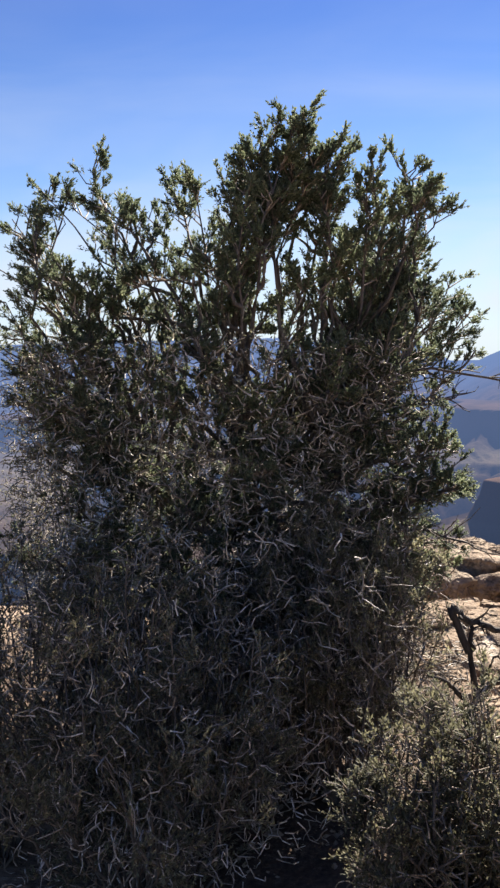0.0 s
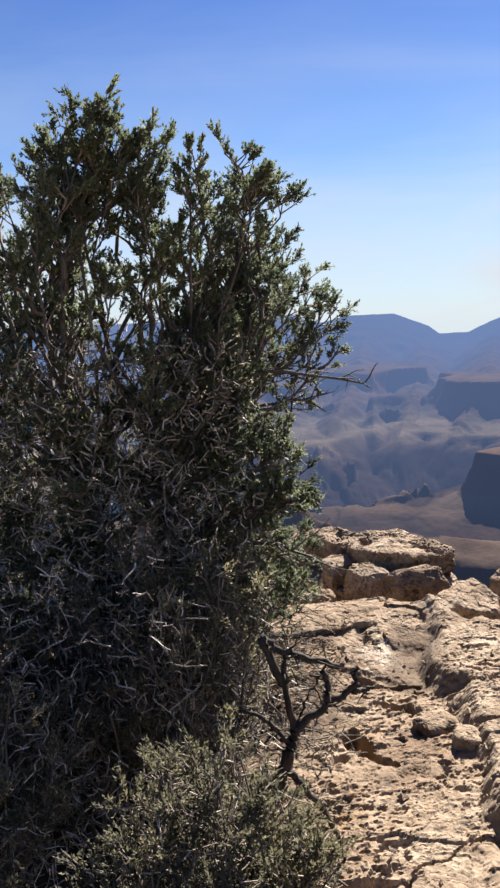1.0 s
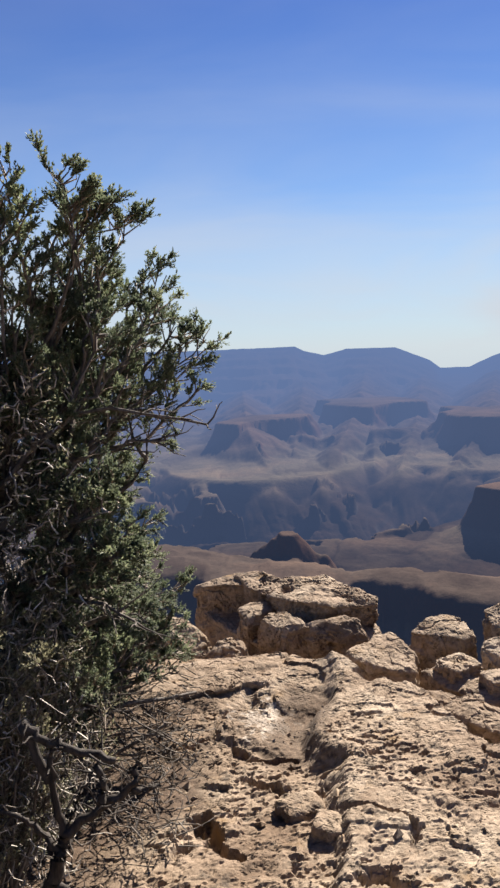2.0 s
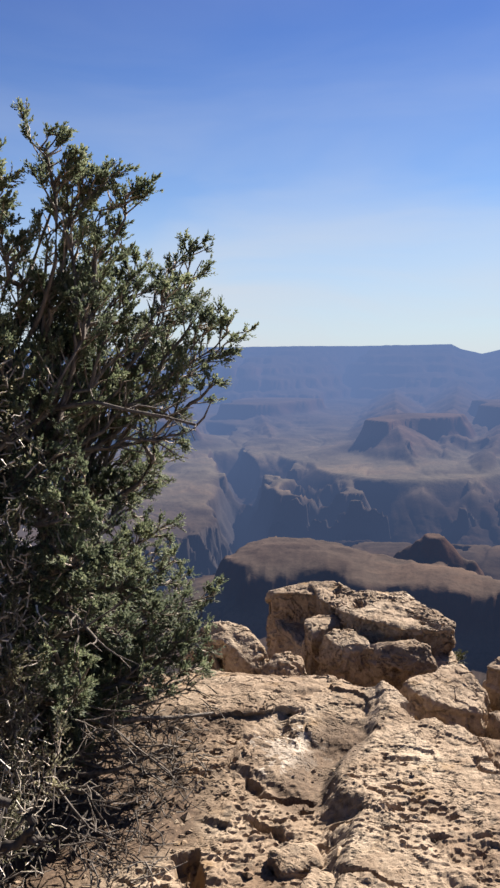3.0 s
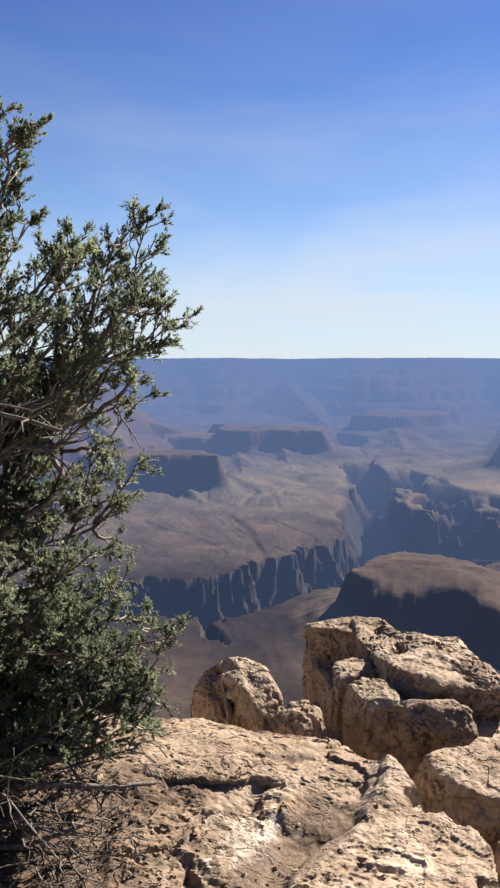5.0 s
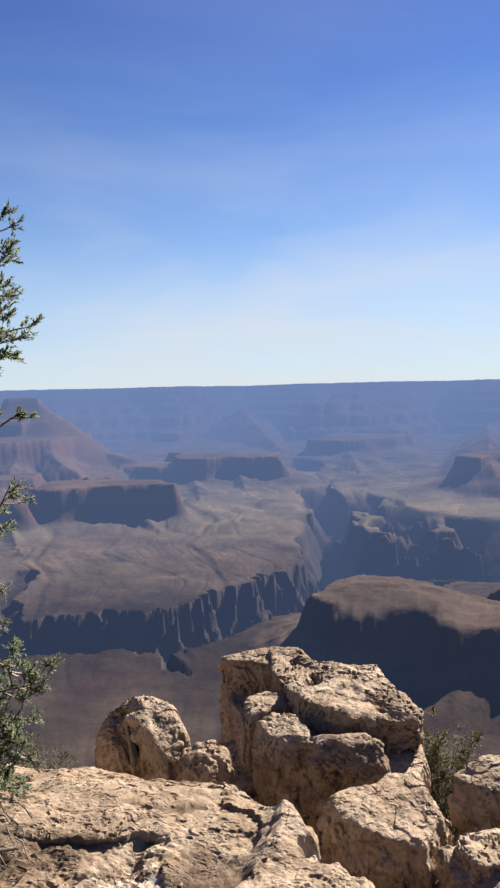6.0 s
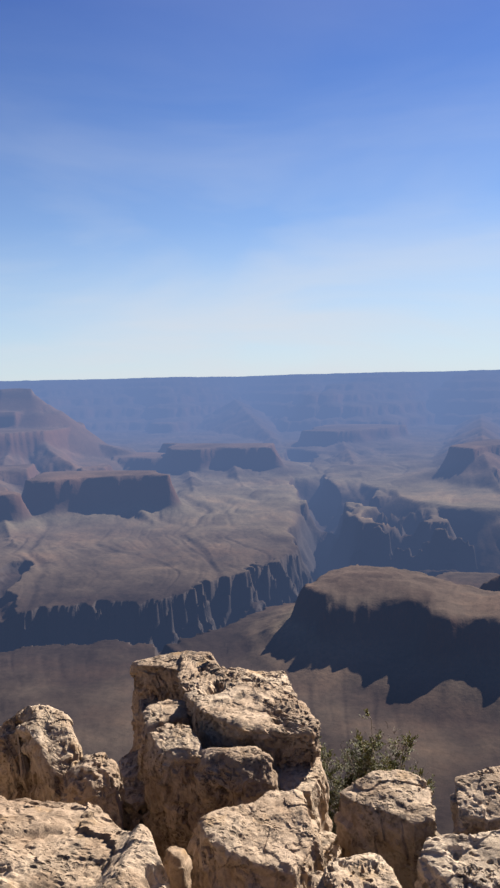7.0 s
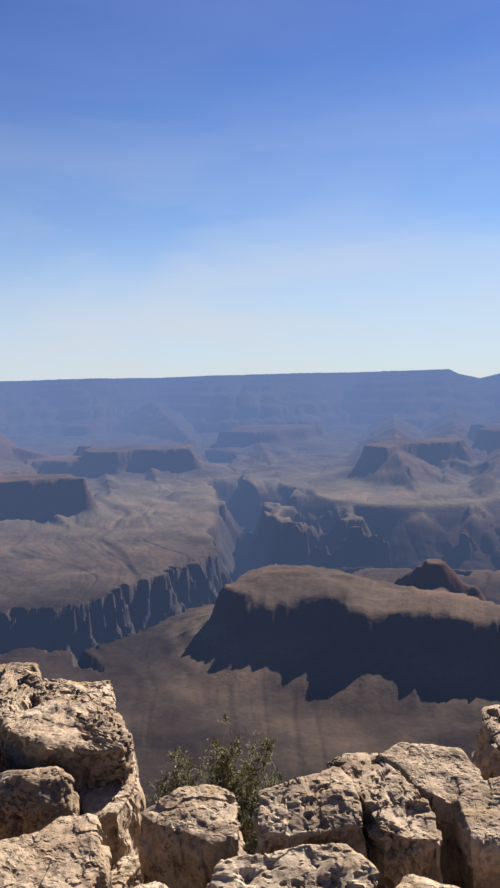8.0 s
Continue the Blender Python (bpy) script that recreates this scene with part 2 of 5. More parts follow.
def foliage(name, dark, mid, tip, rough=0.65, through_leaf=0.16):
    m, n, l, b = material(name, rough)
    geo = n.new("ShaderNodeNewGeometry")
    r = ramp(n, [(0.0, dark), (0.55, mid), (0.93, tip)])
    l.new(geo.outputs["Random Per Island"], r.inputs["Fac"])
    big = ramp(n, [(0.35, (0.6, 0.62, 0.6)), (0.65, (1.25, 1.2, 1.0))])
    l.new(noise_node(n, l, geo.outputs["Position"], 5.0, 3), big.inputs["Fac"])
    l.new(mixc(n, l, 1.0, r.outputs["Color"], big.outputs["Color"], "MULTIPLY"), b.inputs["Base Color"])
    b.inputs["Specular IOR Level"].default_value = 0.22
    thin = n.new("ShaderNodeBsdfTranslucent")
    l.new(b.inputs["Base Color"].links[0].from_socket, thin.inputs["Color"])
    mix = n.new("ShaderNodeMixShader")
    mix.inputs["Fac"].default_value = through_leaf
    l.new(b.outputs[0], mix.inputs[1])
    l.new(thin.outputs[0], mix.inputs[2])
    l.new(mix.outputs[0], n["Material Output"].inputs["Surface"])
    return m


def bark(name, dark, light, rough=0.8, each=False):
    m, n, l, b = material(name, rough)
    co = n.new("ShaderNodeNewGeometry").outputs["Position"]
    mp = n.new("ShaderNodeMapping")
    mp.inputs["Scale"].default_value = (60, 60, 9)
    l.new(co, mp.inputs["Vector"])
    f = noise_node(n, l, mp.outputs["Vector"], 1.0, 5, 0.65)
    r = ramp(n, [(0.35, dark), (0.62, light)])
    l.new(f, r.inputs["Fac"])
    col = r.outputs["Color"]
    if each:                                             # every twig its own age
        age = ramp(n, [(0.0, (0.45, 0.42, 0.39)), (0.6, (0.8, 0.76, 0.71)), (0.9, (1.5, 1.5, 1.5))])
        l.new(n.new("ShaderNodeNewGeometry").outputs["Random Per Island"], age.inputs["Fac"])
        col = mixc(n, l, 1.0, col, age.outputs["Color"], "MULTIPLY")
    l.new(col, b.inputs["Base Color"])
    bump = n.new("ShaderNodeBump")
    bump.inputs["Strength"].default_value, bump.inputs["Distance"].default_value = 0.8, 0.006
    l.new(f, bump.inputs["Height"])
    l.new(bump.outputs["Normal"], b.inputs["Normal"])
    return m


# colour of the painted haze, and the range over which it builds up
HAZE_GLOW, HAZE_LENGTH = (0.055, 0.083, 0.160), 1800.0
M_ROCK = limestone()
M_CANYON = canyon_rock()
M_JUNIPER = foliage("juniper_leaves", (0.068, 0.087, 0.059), (0.126, 0.154, 0.104), (0.208, 0.228, 0.158), 0.6, 0.45)
M_SAGE = foliage("sage_leaves", (0.095, 0.093, 0.066), (0.168, 0.162, 0.115), (0.27, 0.255, 0.185), 0.65, 0.5)
M_OLIVE = foliage("olive_sage_leaves", (0.066, 0.066, 0.045), (0.122, 0.118, 0.080), (0.215, 0.205, 0.142), 0.65, 0.45)
M_BUSH = foliage("oak_brush_leaves", (0.028, 0.033, 0.011), (0.056, 0.059, 0.019), (0.105, 0.098, 0.034))
M_BARK = bark("juniper_bark", (0.045, 0.037, 0.031), (0.135, 0.112, 0.095))
M_GREY = bark("grey_deadwood", (0.18, 0.157, 0.134), (0.48, 0.43, 0.37), 0.5, True)
M_TWIG = bark("brown_twigs", (0.10, 0.083, 0.066), (0.30, 0.25, 0.205), 0.7, True)
M_SNAG = bark("dark_deadwood", (0.014, 0.011, 0.009), (0.052, 0.041, 0.034))


# ---- mesh helpers ----
def mesh_object(name, verts, faces, mat, parent=None, label="", shade=True):
    me = bpy.data.meshes.new(name)
    me.from_pydata(verts.tolist() if isinstance(verts, np.ndarray) else verts, [], faces.tolist() if isinstance(faces, np.ndarray) else faces)
    if shade:
        me.polygons.foreach_set("use_smooth", np.ones(len(me.polygons), dtype=bool))
    me.materials.append(mat)
    ob = new(name, me)
    if parent is not None:
        ob.parent = parent
        ob.matrix_parent_inverse = parent.matrix_basis.inverted()
    if label:
        ob["label"] = label
    return ob


def grid_faces(nu, nv):
    i = np.arange((nu - 1) * (nv - 1))
    a = (i // (nv - 1)) * nv + i % (nv - 1)
    return np.stack([a, a + nv, a + nv + 1, a + 1], 1)


# ---- the canyon ----
def polar(az, r):
    return r * math.sin(radians(az)), r * math.cos(radians(az))


def inside_distance(x, y, corners):
    """Metres to the edge of a polygon of (azimuth, range) corners: positive inside."""
    return polygon_distance(x, y, [polar(*c) for c in corners])


def polygon_distance(x, y, pts):
    d = np.full(x.shape, 1e9)
    odd = np.zeros(x.shape, bool)
    for (ax, ay), (bx, by) in zip(pts, pts[1:] + pts[:1]):
        ex, ey = bx - ax, by - ay
        t = np.clip(((x - ax) * ex + (y - ay) * ey) / (ex * ex + ey * ey), 0, 1)
        d = np.minimum(d, np.hypot(x - ax - t * ex, y - ay - t * ey))
        cross = (ay > y) != (by > y)
        odd ^= cross & (x < (bx - ax) * (y - ay) / (by - ay + 1e-9) + ax)
    return np.where(odd, d, -d)


def line_distance(x, y, line):
    pts = [polar(*c) for c in line]
    d = np.full(x.shape, 1e9)
    for (ax, ay), (bx, by) in zip(pts, pts[1:]):
        ex, ey = bx - ax, by - ay
        t = np.clip(((x - ax) * ex + (y - ay) * ey) / (ex * ex + ey * ey), 0, 1)
        d = np.minimum(d, np.hypot(x - ax - t * ex, y - ay - t * ey))
    return d


def mesa(z, d, top, foot, cliff, talus, noise_d, dome=3.0):
    """Raise z to a table at height top, with a cliff and a talus skirt, inside where d > 0."""
    d = d + noise_d
    h = top - foot
    t = np.clip(1 + d / talus, 0, 1)
    skirt = (t ** 1.5 + 0.05 * np.sin(t * 19)* t * (1 - t) * 2) * (1 - cliff) * h
    wall = smooth(0, 9 + 0.10 * talus, d) * cliff * h
    return np.maximum(z, np.where(d > -talus, foot + skirt + wall + dome * (1 - np.exp(-np.clip(d, 0, None) / 28)), z))


def butte(z, d, top, foot, rim_noise, gully, talus=70.0, dome=3.0, steep=0.42):
    """Raise z to a layered butte: ledged cliffs below the rim where d = 0, then a gullied apron of talus."""
    d = d + rim_noise
    h = top - foot
    w = steep * h
    u = np.clip(-d / w, 0, 1)
    cliff = top - 0.74 * h * np.interp(u, [0, 0.06, 0.18, 0.30, 0.50, 0.62, 0.82, 1], [0, 0.06, 0.34, 0.42, 0.64, 0.72, 0.92, 1])
    t = np.clip(1 + (d + w) / talus, 0, 1)
    apron = foot + 0.26 * h * t ** 1.5 - 5.0 * gully * np.sin(np.pi * t) - 0.8 * np.clip(-d - w - talus, 0, None)
    body = np.where(d > 0, top + dome * (1 - np.exp(-np.clip(d, 0, None) / 28)), np.where(d > -w, cliff, apron))
    return np.maximum(z, body)


def crest_line(z, x, y, line, slope, wear):
    """Raise z to a ridge along a line of (azimuth, range, height), falling away evenly on both sides."""
    pts = [(*polar(a, r), h) for a, r, h in line]
    for (ax, ay, ah), (bx, by, bh) in zip(pts, pts[1:]):
        ex, ey = bx - ax, by - ay
        t = np.clip(((x - ax) * ex + (y - ay) * ey) / (ex * ex + ey * ey), 0, 1)
        d = np.clip(np.hypot(x - ax - t * ex, y - ay - t * ey) + wear, 0, None)
        z = np.maximum(z, ah + (bh - ah) * t - slope * d)
    return z


def canyon():
    az = np.concatenate([np.linspace(-90, -42, 40), np.linspace(-41, 25, 780), np.linspace(26, 90, 50)])
    r = np.concatenate([np.linspace(8.5, 300, 30), np.linspace(306, 600, 42), np.linspace(602, 1050, 236), np.linspace(1056, 2000, 122), np.linspace(2012, 3300, 108), np.linspace(3350, 4600, 22)])
    A, R = np.meshgrid(az, r, indexing="ij")
    x, y = (R * np.sin(np.radians(A))).ravel(), (R * np.cos(np.radians(A))).ravel()
    R, A = R.ravel(), A.ravel()
    P = np.stack([x, y, np.zeros_like(x)], 1)
    W = P + 60 * np.stack([fbm(P / 260, 3, 71), fbm(P / 260, 3, 72), np.zeros_like(x)], 1)
    n_big, n_mid, n_small = fbm(P / 420, 4, 3), ridged(W / 170, 5, 9, 0.55), fbm(P / 38, 4, 21)
    rel = np.clip(R / 700, 0.5, 3)
    edge_noise = (n_mid * 20 + n_small * 7) * rel + n_big * 16
    rib = ridged(P / 30, 3, 91) * np.clip(R / 600, 0.7, 3)
    # washes run down to the river: narrow lines of low ground, long in the fall of the slope
    G = np.stack([np.radians(A) * 900 / 70 + 0.5 * fbm(P / 150, 3, 61), R / 250 + 0.4 * fbm(P / 120, 3, 62), np.zeros_like(x)], 1)
    wash = 0.6 * smooth(0.30, 0.0, np.abs(vn(G, 63))) + 0.35 * smooth(0.34, 0.0, np.abs(vn(G * 2.3 + 5, 64))) + 0.15 * smooth(0.4, 0.0, np.abs(vn(G * 5.1 + 9, 65)))
    # benches below the rim, the plateau and its gentle rise to the far side
    z = -150 - 55 * smooth(90, 330, R) + 5 * n_big + 1.6 * n_small
    beyond = smooth(690, 820, R)
    z = z + np.clip(R - 730, 0, 1700) * 0.028 - beyond * (3.4 * wash * np.clip(R / 1000, 0.8, 1.8) - 6.0) - (1 - beyond) * 1.2 * wash
    ledge = 8.0                                             # low stepped outcrops on the slopes
    k = (z + 2.0 * n_small) / ledge
    z = z + beyond * 0.04 * (ledge * (np.floor(k) + smooth(0.55, 0.95, k - np.floor(k))) - ledge * k) * smooth(-0.2, 0.5, fbm(P / 190, 3, 66))
    z = np.where(R < 110, np.interp(R, [8, 11, 14, 40, 60, 110], [-2.5, -14, -22, -45, -85, -150]) + n_small * np.clip(R - 9, 0, 30) * 0.1, z)
    # the river's gorge and its side canyons
    g = line_distance(x, y, [(-90, 740), (-50, 700), (-37, 690), (-31, 682), (-27, 690), (-24, 668), (-20.5, 700), (-17, 742), (-13, 800), (-10, 880), (-5, 930), (0, 950), (6, 935), (10, 975), (14, 1000), (20, 1040), (45, 1080), (90, 1100)])
    wide = smooth(-14, -7, A)
    spurs = ridged(P / 62, 4, 31)
    cut = np.interp((g + (5 + 23 * wide) * spurs + 3 * n_small + (7 - 2 * wide) * ridged(P / 15, 3, 92, 0.55)) / (60 + 62 * wide), [0.02, 0.40, 0.74, 0.87, 0.915, 0.955, 1.0], [1, 0.80, 0.52, 0.40, 0.25, 0.20, 0])
    z = z - (78 + 10 * wide) * cut + (10 + 22 * wide) * cut * (1 - 0.35 * cut) * np.clip(spurs, -0.2, 1.2) + 5 * cut * (1 - cut) * rib
    ragged = R + 120 * n_big + 110 * n_mid
    zone = smooth(-14, -9, A) * smooth(820, 900, R) * smooth(1420, 1160, R + 110 * n_big)
    z = z - zone * 62 * smooth(1.25, 0.15, ridged(W / 125, 4, 47, 0.5))
    z = z + (24 * np.clip(ridged(W / 150, 4, 48, 0.5), -0.4, 1.5) - 8) * smooth(-2, 5, A) * smooth(960, 1120, ragged) * smooth(2000, 1500, R)
    z = z - zone * np.clip(34 - 46 * ridged(W / 120, 4, 47, 0.5), 0, 66)
    for line, w, deep in (([(-10, 880), (-11.5, 1000), (-11, 1250), (-13, 1600), (-12.5, 2200)], 50, 48), ([(2, 960), (3, 1150), (6, 1350)], 55, 50), ([(10, 985), (9.5, 1250), (8, 1500)], 55, 48),
                          ([(-24, 668), (-23.4, 610), (-21.5, 560)], 12, 9), ([(16, 1040), (14, 1300)], 50, 45), ([(-34, 690), (-35, 800), (-33, 900)], 18, 12)):
        g = line_distance(x, y, line)
        z = z - deep * np.interp((g + n_mid * 9 + n_small * 6) / w, [0.0, 0.35, 0.6, 0.72, 0.8], [1, 0.8, 0.5, 0.38, 0])
    for ledge, share in ((17.0, 0.5), (5.0, 0.3)):           # hard beds stand out as ledges, in the gorge too
        k = (z + 3.0 * n_small + 4 * n_big) / ledge
        k = k - np.floor(k)
        z = z + share * ledge * (smooth(0.5, 0.95, k) - k) * np.clip(2.5 * cut, 0, 1) * smooth(600, 660, R) * smooth(1700, 1300, R)
    # tables and spurs, from near to far
    near_noise = edge_noise + 0.8 * rib
    z = mesa(z, inside_distance(x, y, [(-12.6, 600), (-10.8, 562), (-3.1, 562), (-3.1, 532), (9, 530), (24, 470), (50, 420), (50, 560), (24, 575), (9, 575), (0, 618), (-5.8, 680), (-10.6, 648)]),
             -163 + 1.8 * n_small + 1.2 * rib, -206, 0.55, 62, near_noise * 0.7, 7.0)
    z = crest_line(z, x, y, ((-10.8, 575, -168), (-13.0, 556, -186), (-16.2, 532, -206)), 1.35, 2.5 * rib + 1.5 * n_small)
    cx, cy = polar(3.2, 618)
    z = np.maximum(z, -137 - 1.25 * np.clip(np.hypot((x - cx) * 0.72, y - cy) + 5 * n_small + 4 * rib, 5, None))
    wear = 8 * ridged(W / 110, 4, 83, 0.5) + 5 * n_small + 16 * wash - 3
    for line in (((-33, 1720, -70), (-30.5, 1480, -125), (-27, 1230, -150), (-23.5, 1080, -190)), ((-33, 1650, -100), (-35, 1280, -150), (-33.5, 1000, -190)), ((-29, 1700, -110), (-24, 1640, -150), (-18, 1600, -150), (-16.5, 1250, -186)),
                 ((-21, 1560, -150), (-20.5, 1200, -188)), ((-17.5, 2700, -60), (-15.2, 2150, -142), (-13.5, 1900, -170)), ((-10.5, 2500, -110), (-9.5, 1800, -152), (-8, 1400, -182)), ((0, 2400, -110), (0.3, 1400, -130), (1.8, 1230, -180), (2.2, 1090, -196)),
                 ((4.5, 2500, -90), (4.0, 1600, -140), (3.4, 1250, -184)), ((9, 2700, -60), (8.3, 1700, -128), (6.5, 1300, -170), (5.5, 1090, -194)), ((9.5, 1750, -140), (9.5, 1250, -184)), ((13, 2700, -90), (12.5, 1600, -146), (11.2, 1200, -186)),
                 ((18, 2600, -80), (17.5, 1500, -132), (15, 1200, -180)), ((21, 1500, -130), (19, 1180, -184))):
        z = crest_line(z, x, y, line, 0.50, wear)
    rim_noise = (34 * fbm(P / 150, 3, 81) + 5 * ridged(P / 60, 3, 82) + 2.5 * n_small) * np.clip(R / 1250, 0.6, 1.7) - 4
    soft_noise = 60 * fbm(P / 260, 2, 84)
    for corners, top, foot, much in (
            (((17.0, 850), (30, 760), (40, 900), (22, 980)), -147, -206, 0.5),
            (((-31.3, 1175), (-22.6, 1160), (-22.9, 1240), (-31, 1270)), -136, -194, 0.8),
            (((-60, 1250), (-33.9, 1125), (-34.4, 1200), (-60, 1340)), -147, -194, 0.5),
            (((-60, 1420), (-32.6, 1330), (-32.2, 1420), (-60, 1500)), -136, -178, 0.5),
            (((-30, 1330), (-26.5, 1390), (-27.2, 1440), (-30, 1400)), -146, -178, 0.5),
            (((-26.6, 1590), (-22.5, 1560), (-21.4, 1640), (-26, 1700)), -148, -180, 0.6),
            (((-21.6, 1560), (-14.7, 1520), (-14.9, 1640), (-22, 1700)), -131, -180, 0.8),
            (((-60, 1520), (-33.2, 1500), (-31.0, 1560), (-29.6, 1700), (-28.6, 1900), (-60, 1950)), -87, -152, 0.5),
            (((-36.5, 1670), (-33.2, 1660), (-31.6, 1730), (-30.9, 1850), (-38, 1900)), -52, -92, 0.3),
            (((-34.0, 1740), (-32.0, 1740), (-32.0, 1790), (-34.2, 1820)), -6, -56, 0.03),
            (((-12.6, 1960), (-10.2, 1880), (-7.0, 2000), (-4, 2150), (-12, 2250)), -127, -164, 0.6),
            (((-2.3, 1440), (-0.4, 1390), (0.6, 1450), (3.5, 1500), (5.0, 1600), (0, 1640)), -125, -184, 0.55),
            (((-0.3, 1420), (0.5, 1350), (1.3, 1300), (1.6, 1305), (1.2, 1420)), -152, -184, 0.3),
            (((5.5, 1750), (8.5, 1620), (9.5, 1640), (12, 1760), (11, 1950), (6, 1900)), -118, -182, 0.9),
            (((13.5, 1500), (16, 1420), (22, 1380), (30, 1450), (30, 1700), (15, 1640)), -122, -186, 0.9)):
        z = butte(z, inside_distance(x, y, corners), top, foot, soft_noise * much if top > -100 else rim_noise * much, wash, 62 if foot < -190 else 150 if corners[0][0] > -3 else 22 if top > -60 else 80, 3.0, 0.8 if top > -20 else 0.42)
    # the far wall: spurs and bays stepping up to the rim
    S = np.stack([A / 7.0 + 0.25 * n_big, np.full_like(A, 2.7), R / 2600], 1)
    bays = ridged(S, 2, 57, 0.6)
    fine = ridged(np.stack([A / 1.7 + 0.2 * n_big, R / 900, np.zeros_like(A)], 1), 3, 58, 0.5)
    wall = R - 190 * bays - 35 * fine + n_big * 60 + 20 * n_small - 330 * np.exp(-((A + 18.0) / 2.6) ** 2) + 300 * np.exp(-((A + 12.8) / 2.2) ** 2)
    crest = np.interp(A, [-90, 3.9, 4.5, 6.0, 7.0, 7.6, 11.1, 11.9, 13.5, 14.2, 16.2, 17.6, 19.2, 19.6, 20.4, 22, 90],
                      [22, 22, 4, -24, -6, 5, 3, -22, -75, -120, -120, -70, -24, -12, -24, -40, -20]) + 1.2 * n_small
    steps = np.interp(wall, [2050, 2380, 2410, 2560, 2590, 2740, 2765, 2900, 2930, 3060, 3085, 3180, 3215, 3300], [0, 0.12, 0.24, 0.32, 0.45, 0.53, 0.63, 0.70, 0.78, 0.84, 0.90, 0.93, 0.99, 1.0])
    far = -176 + steps * (crest + 176)
    z = np.where(wall > 2050, np.maximum(z, far), z)
    z = np.where(R > 3800, np.maximum(z, crest), z)
    z = np.where(R > 4500, np.maximum(z, -122.0), z)
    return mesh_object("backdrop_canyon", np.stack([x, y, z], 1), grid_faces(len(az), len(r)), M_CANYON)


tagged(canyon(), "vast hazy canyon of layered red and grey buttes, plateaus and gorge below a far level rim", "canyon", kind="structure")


# ---- the rim underfoot ----
def rim_edge(x):
    """Where the ledge breaks off, as y for each x."""
    return np.interp(x, [-4000, -60, -9, -2.0, 0.3, 0.7, 1.25, 1.45, 1.60, 1.72, 1.94, 2.03, 2.3, 3.6, 5, 9, 60, 4000],
                     [0, 5, 5.4, 5.0, 4.66, 4.64, 4.58, 4.47, 4.46, 4.38, 4.28, 4.45, 5.25, 5.6, 5.7, 5.4, 4, 0])


def blob(x, y, ax, ay, bx, by, r):
    """1 on the line from a to b, falling to 0 at distance r."""
    ex, ey = bx - ax, by - ay
    t = np.clip(((x - ax) * ex + (y - ay) * ey) / (ex * ex + ey * ey + 1e-9), 0, 1)
    return smooth(1.0, 0.55, np.hypot(x - ax - t * ex, y - ay - t * ey) / r)


